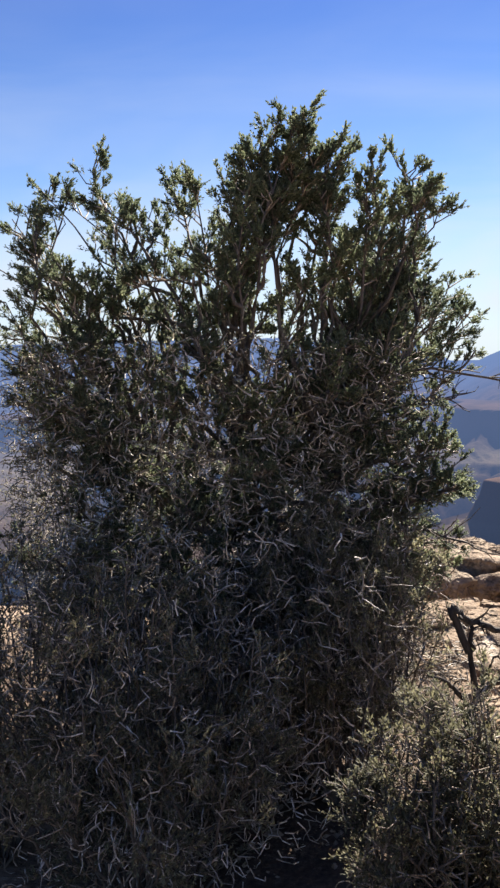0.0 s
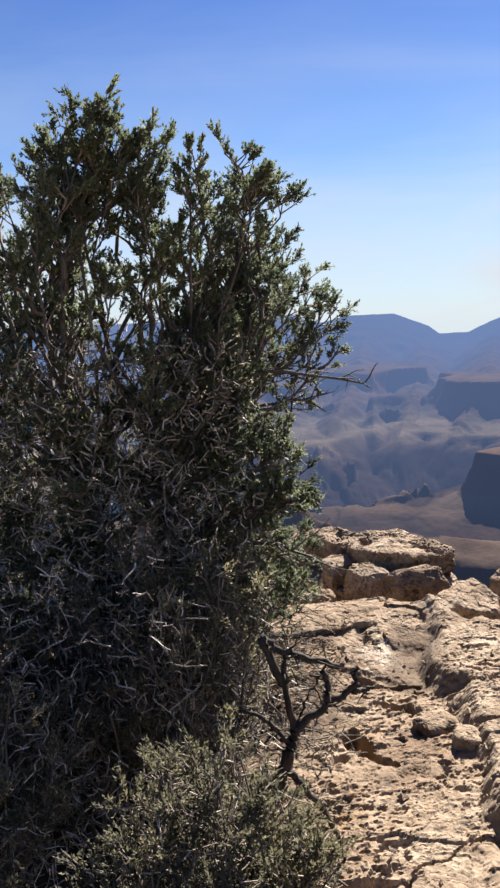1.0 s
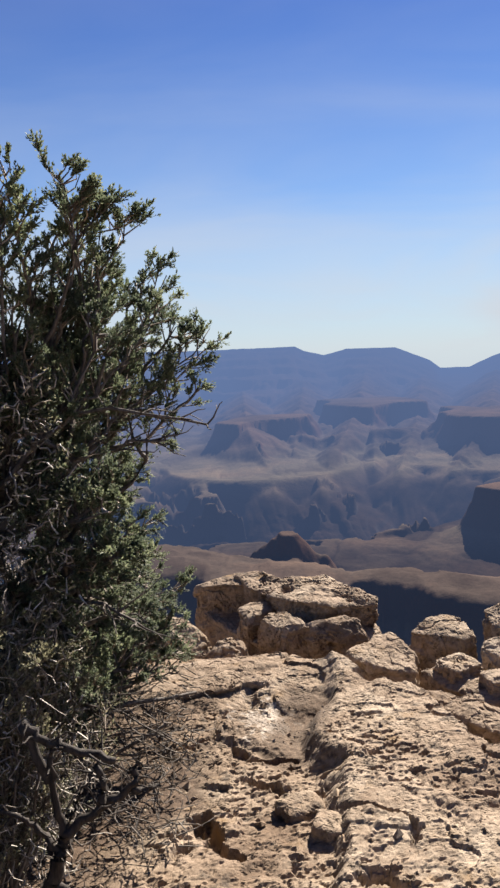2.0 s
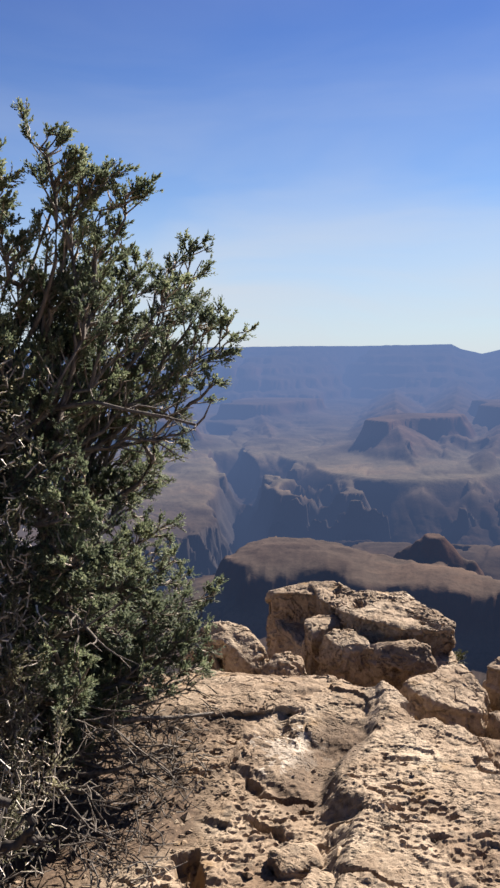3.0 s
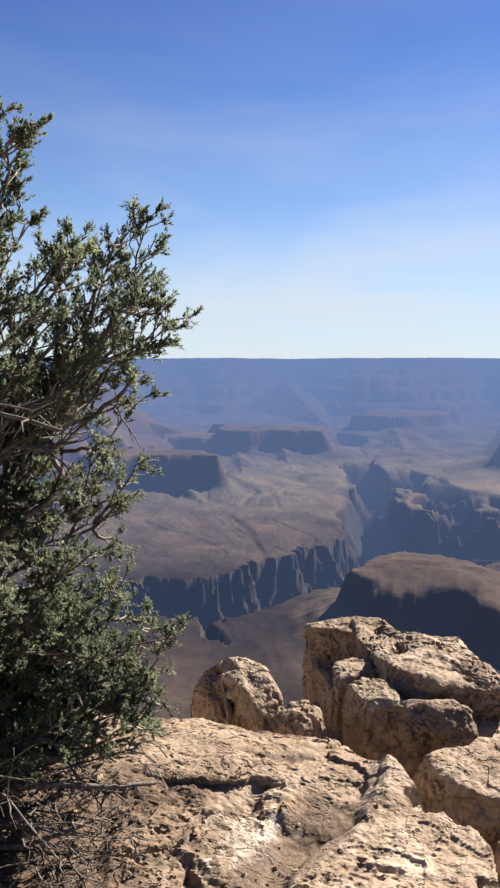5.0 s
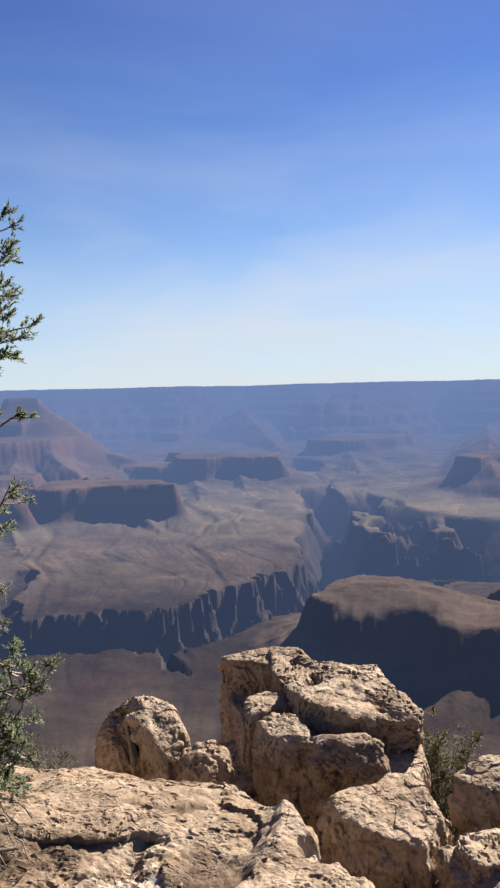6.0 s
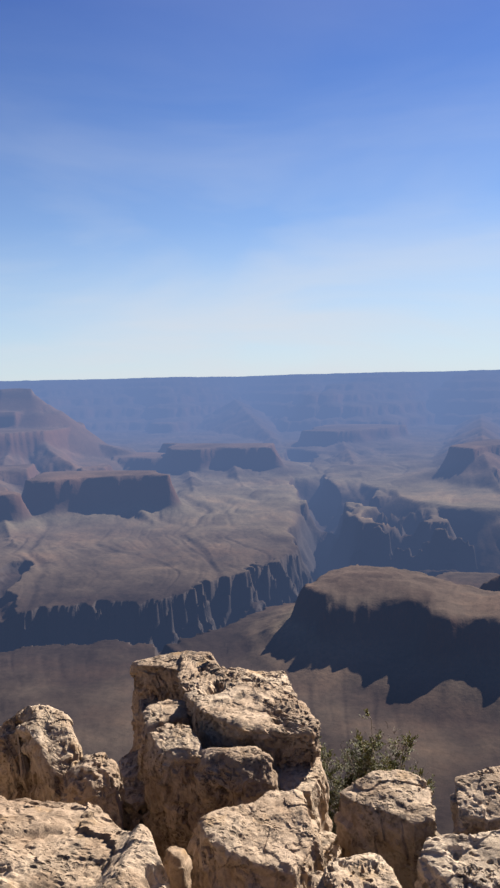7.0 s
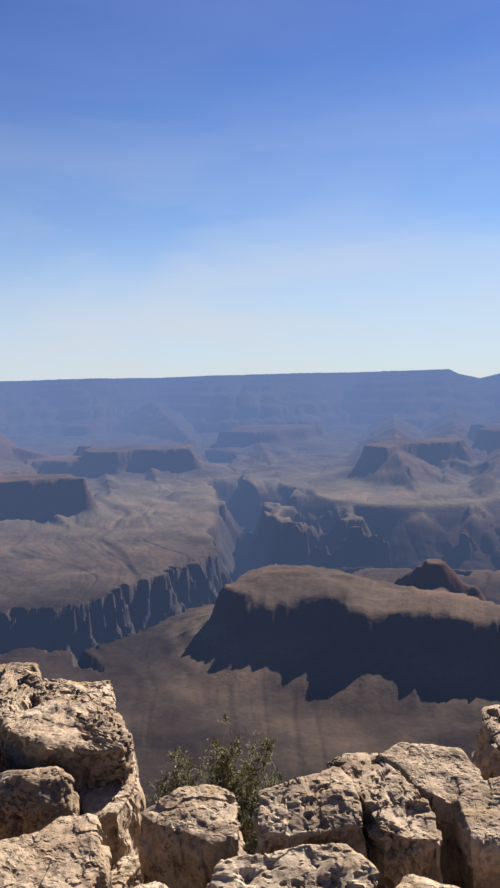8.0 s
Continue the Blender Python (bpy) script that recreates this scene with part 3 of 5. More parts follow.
def ground_height(x, y):
    P = np.stack([x, y, np.zeros_like(x)], 1)
    near = np.exp(-(((x - 1.5) / 5) ** 2 + ((y - 3) / 5) ** 2))
    swell = fbm(P * 0.55, 3, 40)
    warp = fbm(P * 2.6, 3, 77)
    lump = ridged(P * 1.5 + 0.2 * warp[:, None], 4, 41)
    fine = fbm(P * 8, 4, 42)
    soil = np.clip(smooth(0.98, 0.60, x + 0.22 * warp - 0.25 * (y - 3.3)) * smooth(4.5, 3.9, y + 0.2 * warp), 0, 1)
    gully = blob(x, y, 1.36, 4.12, 1.22, 3.72, 0.16 + 0.04 * warp)
    soil = np.clip(np.maximum(soil, 0.8 * gully), 0, 1)
    rock = 1 - soil
    h = 0.012 * lump + 0.010 * warp
    k = h / 0.030
    h = 0.030 * (np.floor(k) + smooth(0.72, 1.0, k - np.floor(k))) * 0.75 + 0.25 * h
    shard = 0
    for k, (f1, amp) in enumerate(((3.1, 0.017), (7.0, 0.011), (16.0, 0.006), (34.0, 0.003), (70.0, 0.0015))):
        q = np.floor(np.stack([x * f1 + 0.55 * warp + 0.25 * fine, y * f1 * 1.25 + 0.6 * fbm(P * 3.1, 3, 88), np.zeros_like(x)], 1)).astype(np.int64)
        shard = shard + amp * (_hash(q[:, 0], q[:, 1], q[:, 2], 61 + k) - 0.5)
    fineness = smooth(-0.9, -0.4, x) * smooth(4.3, 3.6, x) * smooth(1.9, 2.35, y) * smooth(5.7, 5.1, y)
    h = (h + shard) * fineness
    soil = soil * (fineness + (1 - fineness) * smooth(-0.1, 0.5, swell))
    rock, fine, near = 1 - soil, fine * fineness, near * fineness
    z = -0.085 + 0.03 * swell + rock * (h + 0.0025 * fbm(P * 30, 3, 43)) + soil * 0.010 * fine
    bunch = smooth(-0.15, 0.6, fbm(P * 2.6, 3, 99))
    # broken plates with stepped edges
    plate = polygon_distance(x + 0.05 * warp, y + 0.05 * fine, [(1.47, 4.52), (1.43, 4.14), (1.33, 3.72), (1.42, 3.48), (1.36, 3.1), (1.30, 2.7), (1.40, 2.0), (2.6, 1.9), (3.4, 3.4), (2.4, 4.2), (2.0, 4.5)])
    z = z + 0.075 * smooth(-0.07, 0.015, plate)
    z = z + 0.012 * np.exp(-((plate - 0.03) / 0.05) ** 2) * smooth(1.75, 1.55, x) * smooth(3.35, 3.55, y) * smooth(4.4, 4.2, y)
    plate = polygon_distance(x + 0.06 * warp, y + 0.05 * fine, [(0.72, 3.95), (1.28, 4.02), (1.20, 3.72), (0.98, 3.76), (0.78, 3.62)])
    z = z + 0.022 * smooth(-0.02, 0.05, plate)
    z = z - 0.015 * gully
    # rubble and soil banked up against the broad boulder
    bank = polygon_distance(x + 0.05 * warp, y + 0.04 * fine, [(0.45, 4.30), (0.62, 4.14), (0.92, 4.14), (1.20, 4.26), (1.36, 4.42), (1.20, 4.52), (0.60, 4.46)])
    z = z + 0.066 * smooth(-0.32, 0.02, bank)
    # dark hollows and clefts
    for c in ((1.20, 3.27, 1.26, 3.30, 0.050, 0.07), (0.90, 3.28, 1.03, 3.10, 0.034, 0.07), (0.95, 3.75, 1.24, 3.64, 0.022, 0.03), (1.62, 4.28, 1.70, 4.30, 0.04, 0.05),
              (1.40, 2.85, 1.52, 2.78, 0.045, 0.08), (1.52, 2.78, 1.66, 2.68, 0.05, 0.08), (1.36, 3.16, 1.39, 3.15, 0.03, 0.05), (1.44, 3.22, 1.60, 3.02, 0.016, 0.035), (1.05, 3.55, 1.22, 3.42, 0.02, 0.04)):
        z = z - c[5] * blob(x + 0.05 * fine, y + 0.05 * fbm(P * 9, 3, 44), c[0], c[1], c[2], c[3], c[4])
    # pits and pockets of weathered limestone
    ragged = np.array([13, 25, 1.0])
    pits = 0.022 * smooth(0.66, 0.84, fbm(P * ragged, 3, 17)) + 0.016 * smooth(0.60, 0.76, fbm(P * ragged * 2.3 + 7, 3, 18)) + 0.009 * smooth(0.55, 0.7, fbm(P * ragged * 4.7 + 3, 2, 19))
    z = z - 0.85 * pits * rock * near * (0.2 + 0.8 * bunch)
    joint = np.abs(vn(P * np.array([0.9, 1.3, 1]) + 0.3 * warp[:, None] + 3.3, 51))
    z = z - rock * fineness * 0.03 * smooth(0.030, 0.0, joint)
    # the plate breaks off along a ragged line; slabs and blocks lie in the step beyond it
    step = np.interp(x, [1.50, 1.59, 1.68, 1.76, 1.83, 1.88, 1.91, 1.96, 2.01, 2.4, 4.0], [4.46, 4.37, 4.29, 4.21, 4.15, 4.05, 3.86, 3.66, 3.52, 3.38, 3.34]) + 0.04 * warp + 0.02 * fine
    z = z - 0.24 * smooth(0.0, 0.07, y - step) * smooth(1.50, 1.60, x) * smooth(6.0, 4.0, x)
    # the step down among the blocks, and the broken edge
    z = z - 0.26 * smooth(4.38, 4.62, y - 0.12 * (x - 2.0)) * smooth(1.98, 2.12, x)
    edge = rim_edge(x) + 0.05 * warp * np.clip(near + 0.2, 0, 1)
    over = y - edge
    z = np.where(over > 0, z - 1.25 * smooth(0.0, 0.20, over) - 0.30 * np.clip(over - 0.2, 0, None), z)
    z = np.where(over > 3.6, z - 6 * (over - 3.6), z)
    return z, soil


def axis(lo, a, b, hi, step):
    mid = np.arange(a, b + step / 2, step)
    left, right, s = [], [], step
    v = a
    while v > lo:
        s *= 1.22
        v -= s
        left.append(v)
    v, s = b, step
    while v < hi:
        s *= 1.22
        v += s
        right.append(v)
    return np.array(left[::-1] + mid.tolist() + right)


gx, gy = axis(-4000, -0.2, 2.5, 4000, 0.0068), axis(-4000, 2.3, 4.75, 10.5, 0.0068)
X, Y = np.meshgrid(gx, gy, indexing="ij")
GZ, GSOIL = ground_height(X.ravel(), Y.ravel())
ground = mesh_object("ground", np.stack([X.ravel(), Y.ravel(), GZ], 1), grid_faces(len(gx), len(gy)), M_ROCK, shade=False)
ground.data.attributes.new("soil", "FLOAT", "POINT").data.foreach_set("value", GSOIL.astype(np.float32))
tagged(ground, "sunlit pitted tan limestone ledge with cracks, pockets and gravelly soil", "ground", kind="structure")


def floor_z(x, y):
    return float(ground_height(np.array([x, x + 1e-6]), np.array([y, y]))[0][0])


# ---- boulders ----
def rock_mesh(name, centre, size, yaw=0.0, tilt=(0, 0), seed=1, res=52, power=9.0, rough=1.0, taper=0.0, holes=(), parent=None, label="", breaks=7, outline=None):
    """A weathered limestone block: a rounded box, or a prism on an outline of (x, y, top) corners, chipped and pitted."""
    t = np.linspace(-1, 1, res)
    U, V = np.meshgrid(t, t, indexing="ij")
    verts, faces = [], []
    for ax in range(3):
        for sgn in (-1, 1):
            q = np.empty((res * res, 3))
            q[:, ax], q[:, (ax + 1) % 3], q[:, (ax + 2) % 3] = sgn, U.ravel() * sgn, V.ravel()
            faces.append(grid_faces(res, res) + len(verts) * res * res)
            verts.append(q)
    q, f = np.concatenate(verts), np.concatenate(faces)
    _, first, back = np.unique(np.round(q * 4096).astype(np.int64) @ np.array([1, 20011, 400440121]), return_index=True, return_inverse=True)
    q, f = q[first], back.reshape(-1)[f]
    d = q / (np.abs(q) ** power).sum(1, keepdims=True) ** (1 / power)
    m = np.array((pose(0, 0, 0, tilt[0], tilt[1], yaw)).to_3x3())
    if outline is None:
        half = np.array(size) / 2
        d[:, :2] *= (1 - taper * (d[:, 2:3] * 0.5 + 0.5))
        p = d * half
        cuts = np.random.default_rng(seed)
        for _ in range(breaks):                          # broken corners and edges
            c = cuts.normal(0, 1, 3) * (1, 1, 0.8)
            c /= np.linalg.norm(c)
            reach = (np.abs(c) * half).sum()
            over = np.clip(p @ c - reach * cuts.uniform(0.74, 0.92), 0, None)
            p = p - over[:, None] * c
    else:                                                # size is the height of its foot
        corners = np.array(outline, float) - (centre[0], centre[1], 0)
        ang = np.arctan2(d[:, 1], d[:, 0])
        rho = np.hypot(d[:, 0], d[:, 1]) / (1 / (np.abs(np.cos(ang)) ** power + np.abs(np.sin(ang)) ** power) ** (1 / power))
        rad, top = np.full(len(d), 0.02), np.full(len(d), centre[2], float)
        for a, b in zip(corners, np.roll(corners, -1, 0)):
            ex, ey = b[0] - a[0], b[1] - a[1]
            den = np.cos(ang) * ey - np.sin(ang) * ex
            den = np.where(np.abs(den) < 1e-9, 1e-9, den)
            r = (a[0] * ey - a[1] * ex) / den
            u = (a[0] * np.sin(ang) - a[1] * np.cos(ang)) / den
            hit = (u >= -1e-6) & (u <= 1 + 1e-6) & (r > 0)
            rad = np.where(hit, r, rad)
            top = np.where(hit, a[2] + (b[2] - a[2]) * u, top)
        high = d[:, 2] * 0.5 + 0.5
        top = centre[2] + (top - centre[2]) * rho
        z = size + (top - size) * high
        flare = 1 + taper * (1 - high)
        p = np.stack([rho * rad * np.cos(ang) * flare, rho * rad * np.sin(ang) * flare, z - centre[2]], 1)
        half = np.ptp(p, axis=0) / 2
        m = np.eye(3)
    w = p + np.array(centre) * 3.1 + seed * 7.7
    nrm = np.zeros_like(p)                               # vertex normals
    fn = np.cross(p[f[:, 2]] - p[f[:, 0]], p[f[:, 3]] - p[f[:, 1]])
    for k in range(4):
        for ax in range(3):
            nrm[:, ax] += np.bincount(f[:, k], fn[:, ax], len(p))
    nrm /= np.linalg.norm(nrm, axis=1, keepdims=True) + 1e-12
    s = min(1.0, float(np.cbrt(np.prod(half * 2))))
    wob = fbm(w * 3.0, 3, seed + 13)
    # chips: each cell of a warped lattice is set back by its own amount
    cell = np.floor(w * np.array([3.2, 3.2, 4.4]) / max(s, 0.45) + 0.55 * wob[:, None])
    chip = _hash(cell[:, 0].astype(np.int64), cell[:, 1].astype(np.int64), cell[:, 2].astype(np.int64), seed)
    cell = np.floor(w * np.array([9.0, 9.0, 12.0]) + 0.7 * fbm(w * 6.0, 3, seed + 14)[:, None]).astype(np.int64)
    chip2 = _hash(cell[:, 0], cell[:, 1], cell[:, 2], seed + 1)
    cell = np.floor(w * np.array([24.0, 24.0, 32.0]) + 0.7 * fbm(w * 15.0, 2, seed + 15)[:, None]).astype(np.int64)
    chip3 = _hash(cell[:, 0], cell[:, 1], cell[:, 2], seed + 6)
    up = smooth(0.35, 0.8, nrm[:, 2])
    big = 0.075 if outline is None else 0.05
    off = (0.020 * s * fbm(w * (1.6 / s), 3, seed) + 0.008 * ridged(w * 5.5, 4, seed + 5, 0.5) * rough) * (1 - 0.35 * up) - big * s * chip * (1 - 0.85 * up) - 0.020 * min(1.0, 1.7 * s) * chip2 * (1 - 0.5 * up) - 0.003 * chip3 * rough + 0.003 * fbm(w * 17, 3, seed + 9) * rough + 0.0015 * fbm(w * 41, 2, seed + 10) * rough
    wq = w + 0.02 * np.stack([fbm(w * 22, 2, seed + 31), fbm(w * 22, 2, seed + 32), fbm(w * 22, 2, seed + 33)], 1)
    some = 0.10 + 0.75 * smooth(0.0, 0.7, fbm(w * 3.6, 3, seed + 21))
    ragged = np.array([11, 11, 19.0])
    off -= rough * some * (0.024 * smooth(0.60, 0.80, fbm(wq * ragged, 3, seed + 2)) + 0.016 * smooth(0.55, 0.72, fbm(wq * ragged * 2.4, 3, seed + 3)) + 0.008 * smooth(0.5, 0.66, fbm(wq * ragged * 4.6, 2, seed + 4)))
    for k, (cellsize, deep) in enumerate(((0.085, 0.024), (0.048, 0.014))):    # round solution pits
        q = wq / cellsize
        base = np.floor(q).astype(np.int64)
        pit = np.zeros(len(p))
        for i, j, h in itertools.product((-1, 0, 1), repeat=3):
            c = base + (i, j, h)
            way = [_hash(c[:, 0], c[:, 1], c[:, 2], seed + 50 + 4 * k + a) for a in range(4)]
            gap = np.sqrt(((q - c - 0.15 - 0.7 * np.stack(way[:3], 1)) ** 2).sum(1))
            pit = np.maximum(pit, smooth(0.40, 0.22, gap) * (way[3] > 0.5))
        off -= rough * deep * pit * np.clip(some + 0.15, 0, 1) * (1 - 0.4 * up)
    off -= np.percentile(off, 68)
    p = p + nrm * off[:, None]
    p, nw = p @ m.T + np.array(centre), nrm @ m.T
    for hx, hy, hz, hr in holes:
        dist = np.sqrt(((p - (hx, hy, hz)) ** 2).sum(1)) + 0.02 * fbm(w * 8, 3, seed + 41)
        p = p - nw * (1.5 * hr * smooth(hr * 1.1, hr * 0.75, dist))[:, None]
    return mesh_object(name, p, f, M_ROCK, parent, label, shade=False)


def group_at(name, x, y, z):
    ob = new(name)
    ob.matrix_basis = pose(x, y, z)
    return ob


pillar = tagged(group_at("rock_outcrop", 1.24, 5.8, -1.6), "tall split tan limestone outcrop with a pitted cap slab", "rock")
rock_mesh("column", (1.32, 5.58, -0.30), -1.85, seed=3, res=80, power=14, rough=1.1, taper=0.07, parent=pillar,
          outline=((0.69, 6.06, -0.26), (0.86, 5.80, -0.28), (1.02, 5.47, -0.25), (1.14, 5.24, -0.22), (1.42, 5.11, -0.26), (1.64, 5.06, -0.27), (1.78, 5.06, -0.27), (1.88, 5.25, -0.24), (1.90, 5.42, -0.20), (1.72, 5.85, -0.20), (1.20, 6.20, -0.20)))
rock_mesh("buttress", (0.99, 5.52, -0.42), -1.85, seed=10, res=52, power=12, rough=0.9, taper=0.12, parent=pillar,
          outline=((0.72, 5.80, -0.50), (0.84, 5.52, -0.46), (0.97, 5.28, -0.40), (1.10, 5.20, -0.38), (1.24, 5.40, -0.36), (1.10, 5.80, -0.40), (0.85, 5.95, -0.45)))
rock_mesh("tower", (0.94, 6.03, -0.05), -0.60, seed=4, res=56, power=12, rough=1.0, parent=pillar,
          outline=((0.69, 6.06, -0.08), (0.81, 6.13, -0.06), (1.00, 6.17, -0.02), (1.17, 6.06, 0.01), (1.14, 5.86, -0.04), (0.92, 5.95, -0.05), (0.75, 6.00, -0.08)))
rock_mesh("cap", (1.46, 5.58, 0.015), -0.40, seed=5, res=92, power=14, rough=1.2, taper=-0.10, parent=pillar,
          outline=((0.98, 6.08, -0.02), (1.16, 6.03, 0.02), (1.24, 5.91, 0.00), (1.41, 5.84, 0.02), (1.61, 5.87, 0.02), (1.74, 5.58, 0.02), (1.89, 5.37, 0.01), (1.88, 5.31, -0.02), (1.70, 5.27, -0.01), (1.58, 5.25, 0.00), (1.48, 5.28, 0.01), (1.35, 5.37, 0.00), (1.21, 5.55, -0.02), (1.07, 5.79, -0.03)))
rock_mesh("shoulder", (1.11, 5.53, -0.09), -0.70, seed=8, res=48, power=10, rough=1.0, taper=0.15, parent=pillar,
          outline=((1.00, 5.49, -0.10), (1.01, 5.58, -0.09), (1.10, 5.66, -0.08), (1.22, 5.62, -0.08), (1.26, 5.55, -0.10), (1.18, 5.46, -0.11), (1.07, 5.41, -0.12)))
rock_mesh("ledge", (1.29, 5.25, -0.07), -0.75, seed=7, res=60, power=10, rough=1.1, taper=0.14, parent=pillar,
          outline=((1.13, 5.26, -0.06), (1.19, 5.36, -0.05), (1.32, 5.35, -0.05), (1.42, 5.24, -0.06), (1.46, 5.13, -0.09), (1.33, 5.13, -0.12), (1.20, 5.19, -0.10)))
rock_mesh("ledge", (1.60, 5.12, -0.07), -0.75, seed=6, res=60, power=10, rough=1.1, taper=0.12, parent=pillar,
          outline=((1.38, 5.20, -0.08), (1.52, 5.20, -0.06), (1.66, 5.20, -0.04), (1.74, 5.15, -0.05), (1.78, 5.05, -0.13), (1.63, 5.03, -0.15), (1.45, 5.09, -0.13)))
rock_mesh("shelf", (1.78, 5.32, -0.19), -0.95, seed=9, res=52, power=10, parent=pillar,
          outline=((1.66, 5.30, -0.18), (1.66, 5.44, -0.18), (1.86, 5.50, -0.16), (1.90, 5.36, -0.18), (1.89, 5.18, -0.20), (1.76, 5.12, -0.19)))
rock_mesh("front_block", (1.80, 4.79, -0.09), -1.5, seed=11, res=84, power=12, rough=1.1, taper=0.06, parent=pillar,
          outline=((1.55, 4.70, -0.06), (1.66, 4.80, -0.07), (1.73, 4.86, -0.07), (1.78, 4.97, -0.07), (1.90, 4.98, -0.06), (1.96, 4.88, -0.08), (2.01, 4.78, -0.14), (1.96, 4.60, -0.18), (1.79, 4.58, -0.15), (1.65, 4.58, -0.09)))
rock_mesh("side_slab", (1.95, 5.10, -0.92), (0.15, 0.40, 1.10), -12, (0, -4), 12, 56, 8, 0.9, 0.25, (), pillar)


def boulder(label, *args, **kw):
    return tagged(rock_mesh("boulder", *args, **kw), label, "rock", "boulders along the cliff edge")


boulder("pointed tan limestone boulder leaning at the cliff edge", (0.58, 5.33, -0.11), -1.35, seed=14, res=84, power=12, rough=1.0, taper=0.14,
        outline=((0.27, 5.34, -0.26), (0.31, 5.40, -0.17), (0.44, 5.45, -0.08), (0.56, 5.45, -0.09), (0.70, 5.40, -0.10), (0.80, 5.29, -0.13), (0.90, 5.17, -0.22), (0.91, 5.09, -0.27), (0.80, 5.10, -0.25), (0.68, 5.18, -0.18), (0.57, 5.24, -0.14), (0.46, 5.28, -0.15), (0.35, 5.29, -0.22)),
        holes=((0.42, 5.29, -0.16, 0.045), (0.46, 5.27, -0.22, 0.045), (0.52, 5.25, -0.28, 0.045)))
boulder("small knobbly tan limestone boulder", (0.95, 5.12, -0.165), -1.2, seed=15, res=52, power=6, rough=0.9, taper=0.12,
        outline=((0.79, 5.14, -0.24), (0.86, 5.22, -0.18), (0.97, 5.24, -0.15), (1.07, 5.19, -0.17), (1.10, 5.09, -0.20), (1.02, 5.00, -0.22), (0.86, 5.02, -0.25)))
boulder("broad flat-topped tan limestone boulder with deep dark holes", (0.92, 4.34, 0.005), -0.24, seed=17, res=100, power=9, rough=0.8, taper=0.22,
        outline=((0.42, 4.28, -0.04), (0.46, 4.37, -0.04), (0.59, 4.46, -0.02), (0.78, 4.49, -0.01), (0.92, 4.54, -0.01), (1.11, 4.56, -0.01), (1.24, 4.59, -0.02), (1.36, 4.51, -0.05), (1.41, 4.44, -0.10), (1.31, 4.31, -0.05), (1.20, 4.25, -0.02), (1.07, 4.19, -0.01), (0.92, 4.13, 0.00), (0.78, 4.11, -0.01), (0.60, 4.12, -0.02)),
        holes=((1.07, 4.18, -0.045, 0.060), (1.335, 4.34, -0.075, 0.042), (0.76, 4.10, -0.05, 0.034)))
boulder("upright tan limestone block with a dark shaded face", (2.19, 5.04, -0.08), -1.0, seed=19, res=64, power=26, rough=0.8, taper=0.03,
        outline=((2.00, 5.05, -0.11), (2.06, 5.10, -0.08), (2.13, 5.14, -0.06), (2.25, 5.17, -0.05), (2.32, 5.15, -0.06), (2.36, 5.07, -0.09), (2.38, 4.96, -0.12), (2.30, 4.93, -0.13), (2.20, 4.95, -0.11), (2.07, 4.99, -0.11)))
boulder("cracked tan limestone block with pocked top", (2.60, 5.03, -0.005), -1.0, seed=21, res=64, power=26, rough=0.8, taper=0.05,
        outline=((2.42, 5.02, 0.015), (2.51, 5.07, 0.025), (2.62, 5.15, 0.025), (2.68, 5.20, 0.025), (2.74, 5.08, 0.015), (2.78, 4.96, -0.035), (2.67, 4.93, -0.055), (2.54, 4.90, -0.065), (2.44, 4.88, -0.055)),
        holes=((2.69, 4.92, 0.09, 0.035), (2.56, 4.94, 0.10, 0.028)))
boulder("long tilted tan limestone slab", (2.83, 5.10, 0.0), -1.0, seed=22, res=64, power=26, rough=0.8, taper=0.05,
        outline=((2.62, 5.25, 0.01), (2.69, 5.31, 0.02), (2.80, 5.34, 0.02), (2.86, 5.21, 0.02), (2.93, 5.15, 0.01), (3.00, 5.05, -0.02), (3.01, 4.95, -0.06), (2.91, 4.92, -0.05), (2.82, 4.93, -0.03), (2.75, 5.06, 0)))
boulder("cracked tan limestone block with pocked top", (2.99, 5.25, 0.025), -1.0, seed=23, res=64, power=26, rough=0.8, taper=0.05,
        outline=((2.80, 5.27, 0.035), (2.87, 5.35, 0.045), (2.99, 5.38, 0.045), (3.10, 5.35, 0.045), (3.16, 5.27, 0.015), (3.17, 5.17, -0.005), (3.05, 5.10, -0.035), (2.95, 5.12, -0.005), (2.87, 5.22, 0.025)))
boulder("low tan limestone block on the ledge", (2.56, 4.78, -0.08), -1.0, seed=25, res=72, power=26, rough=0.8, taper=0.12,
        outline=((2.33, 4.70, -0.10), (2.35, 4.78, -0.07), (2.48, 4.81, -0.06), (2.60, 4.87, -0.05), (2.73, 4.88, -0.05), (2.82, 4.80, -0.07), (2.80, 4.69, -0.12), (2.63, 4.64, -0.14), (2.44, 4.61, -0.14)))
boulder("tan limestone block half in shade", (3.16, 5.06, -0.01), -1.0, seed=27, res=56, power=26, rough=0.8, taper=0.05,
        outline=((3.05, 5.10, 0.00), (3.13, 5.17, 0.03), (3.26, 5.18, 0.04), (3.35, 5.06, -0.01), (3.24, 4.93, -0.05), (3.09, 4.94, -0.05)))
boulder("tan limestone block at the rim", (3.40, 5.50, -0.30), (0.46, 0.42, 0.76), 5, (0, 0), 29, 48, 8)
boulder("small tan limestone stone", (2.16, 4.60, -0.28), (0.24, 0.22, 0.36), 30, (0, 0), 31, 40, 6)
boulder("small tan limestone stone", (2.96, 4.66, -0.20), (0.26, 0.20, 0.30), -20, (0, 0), 33, 40, 6)
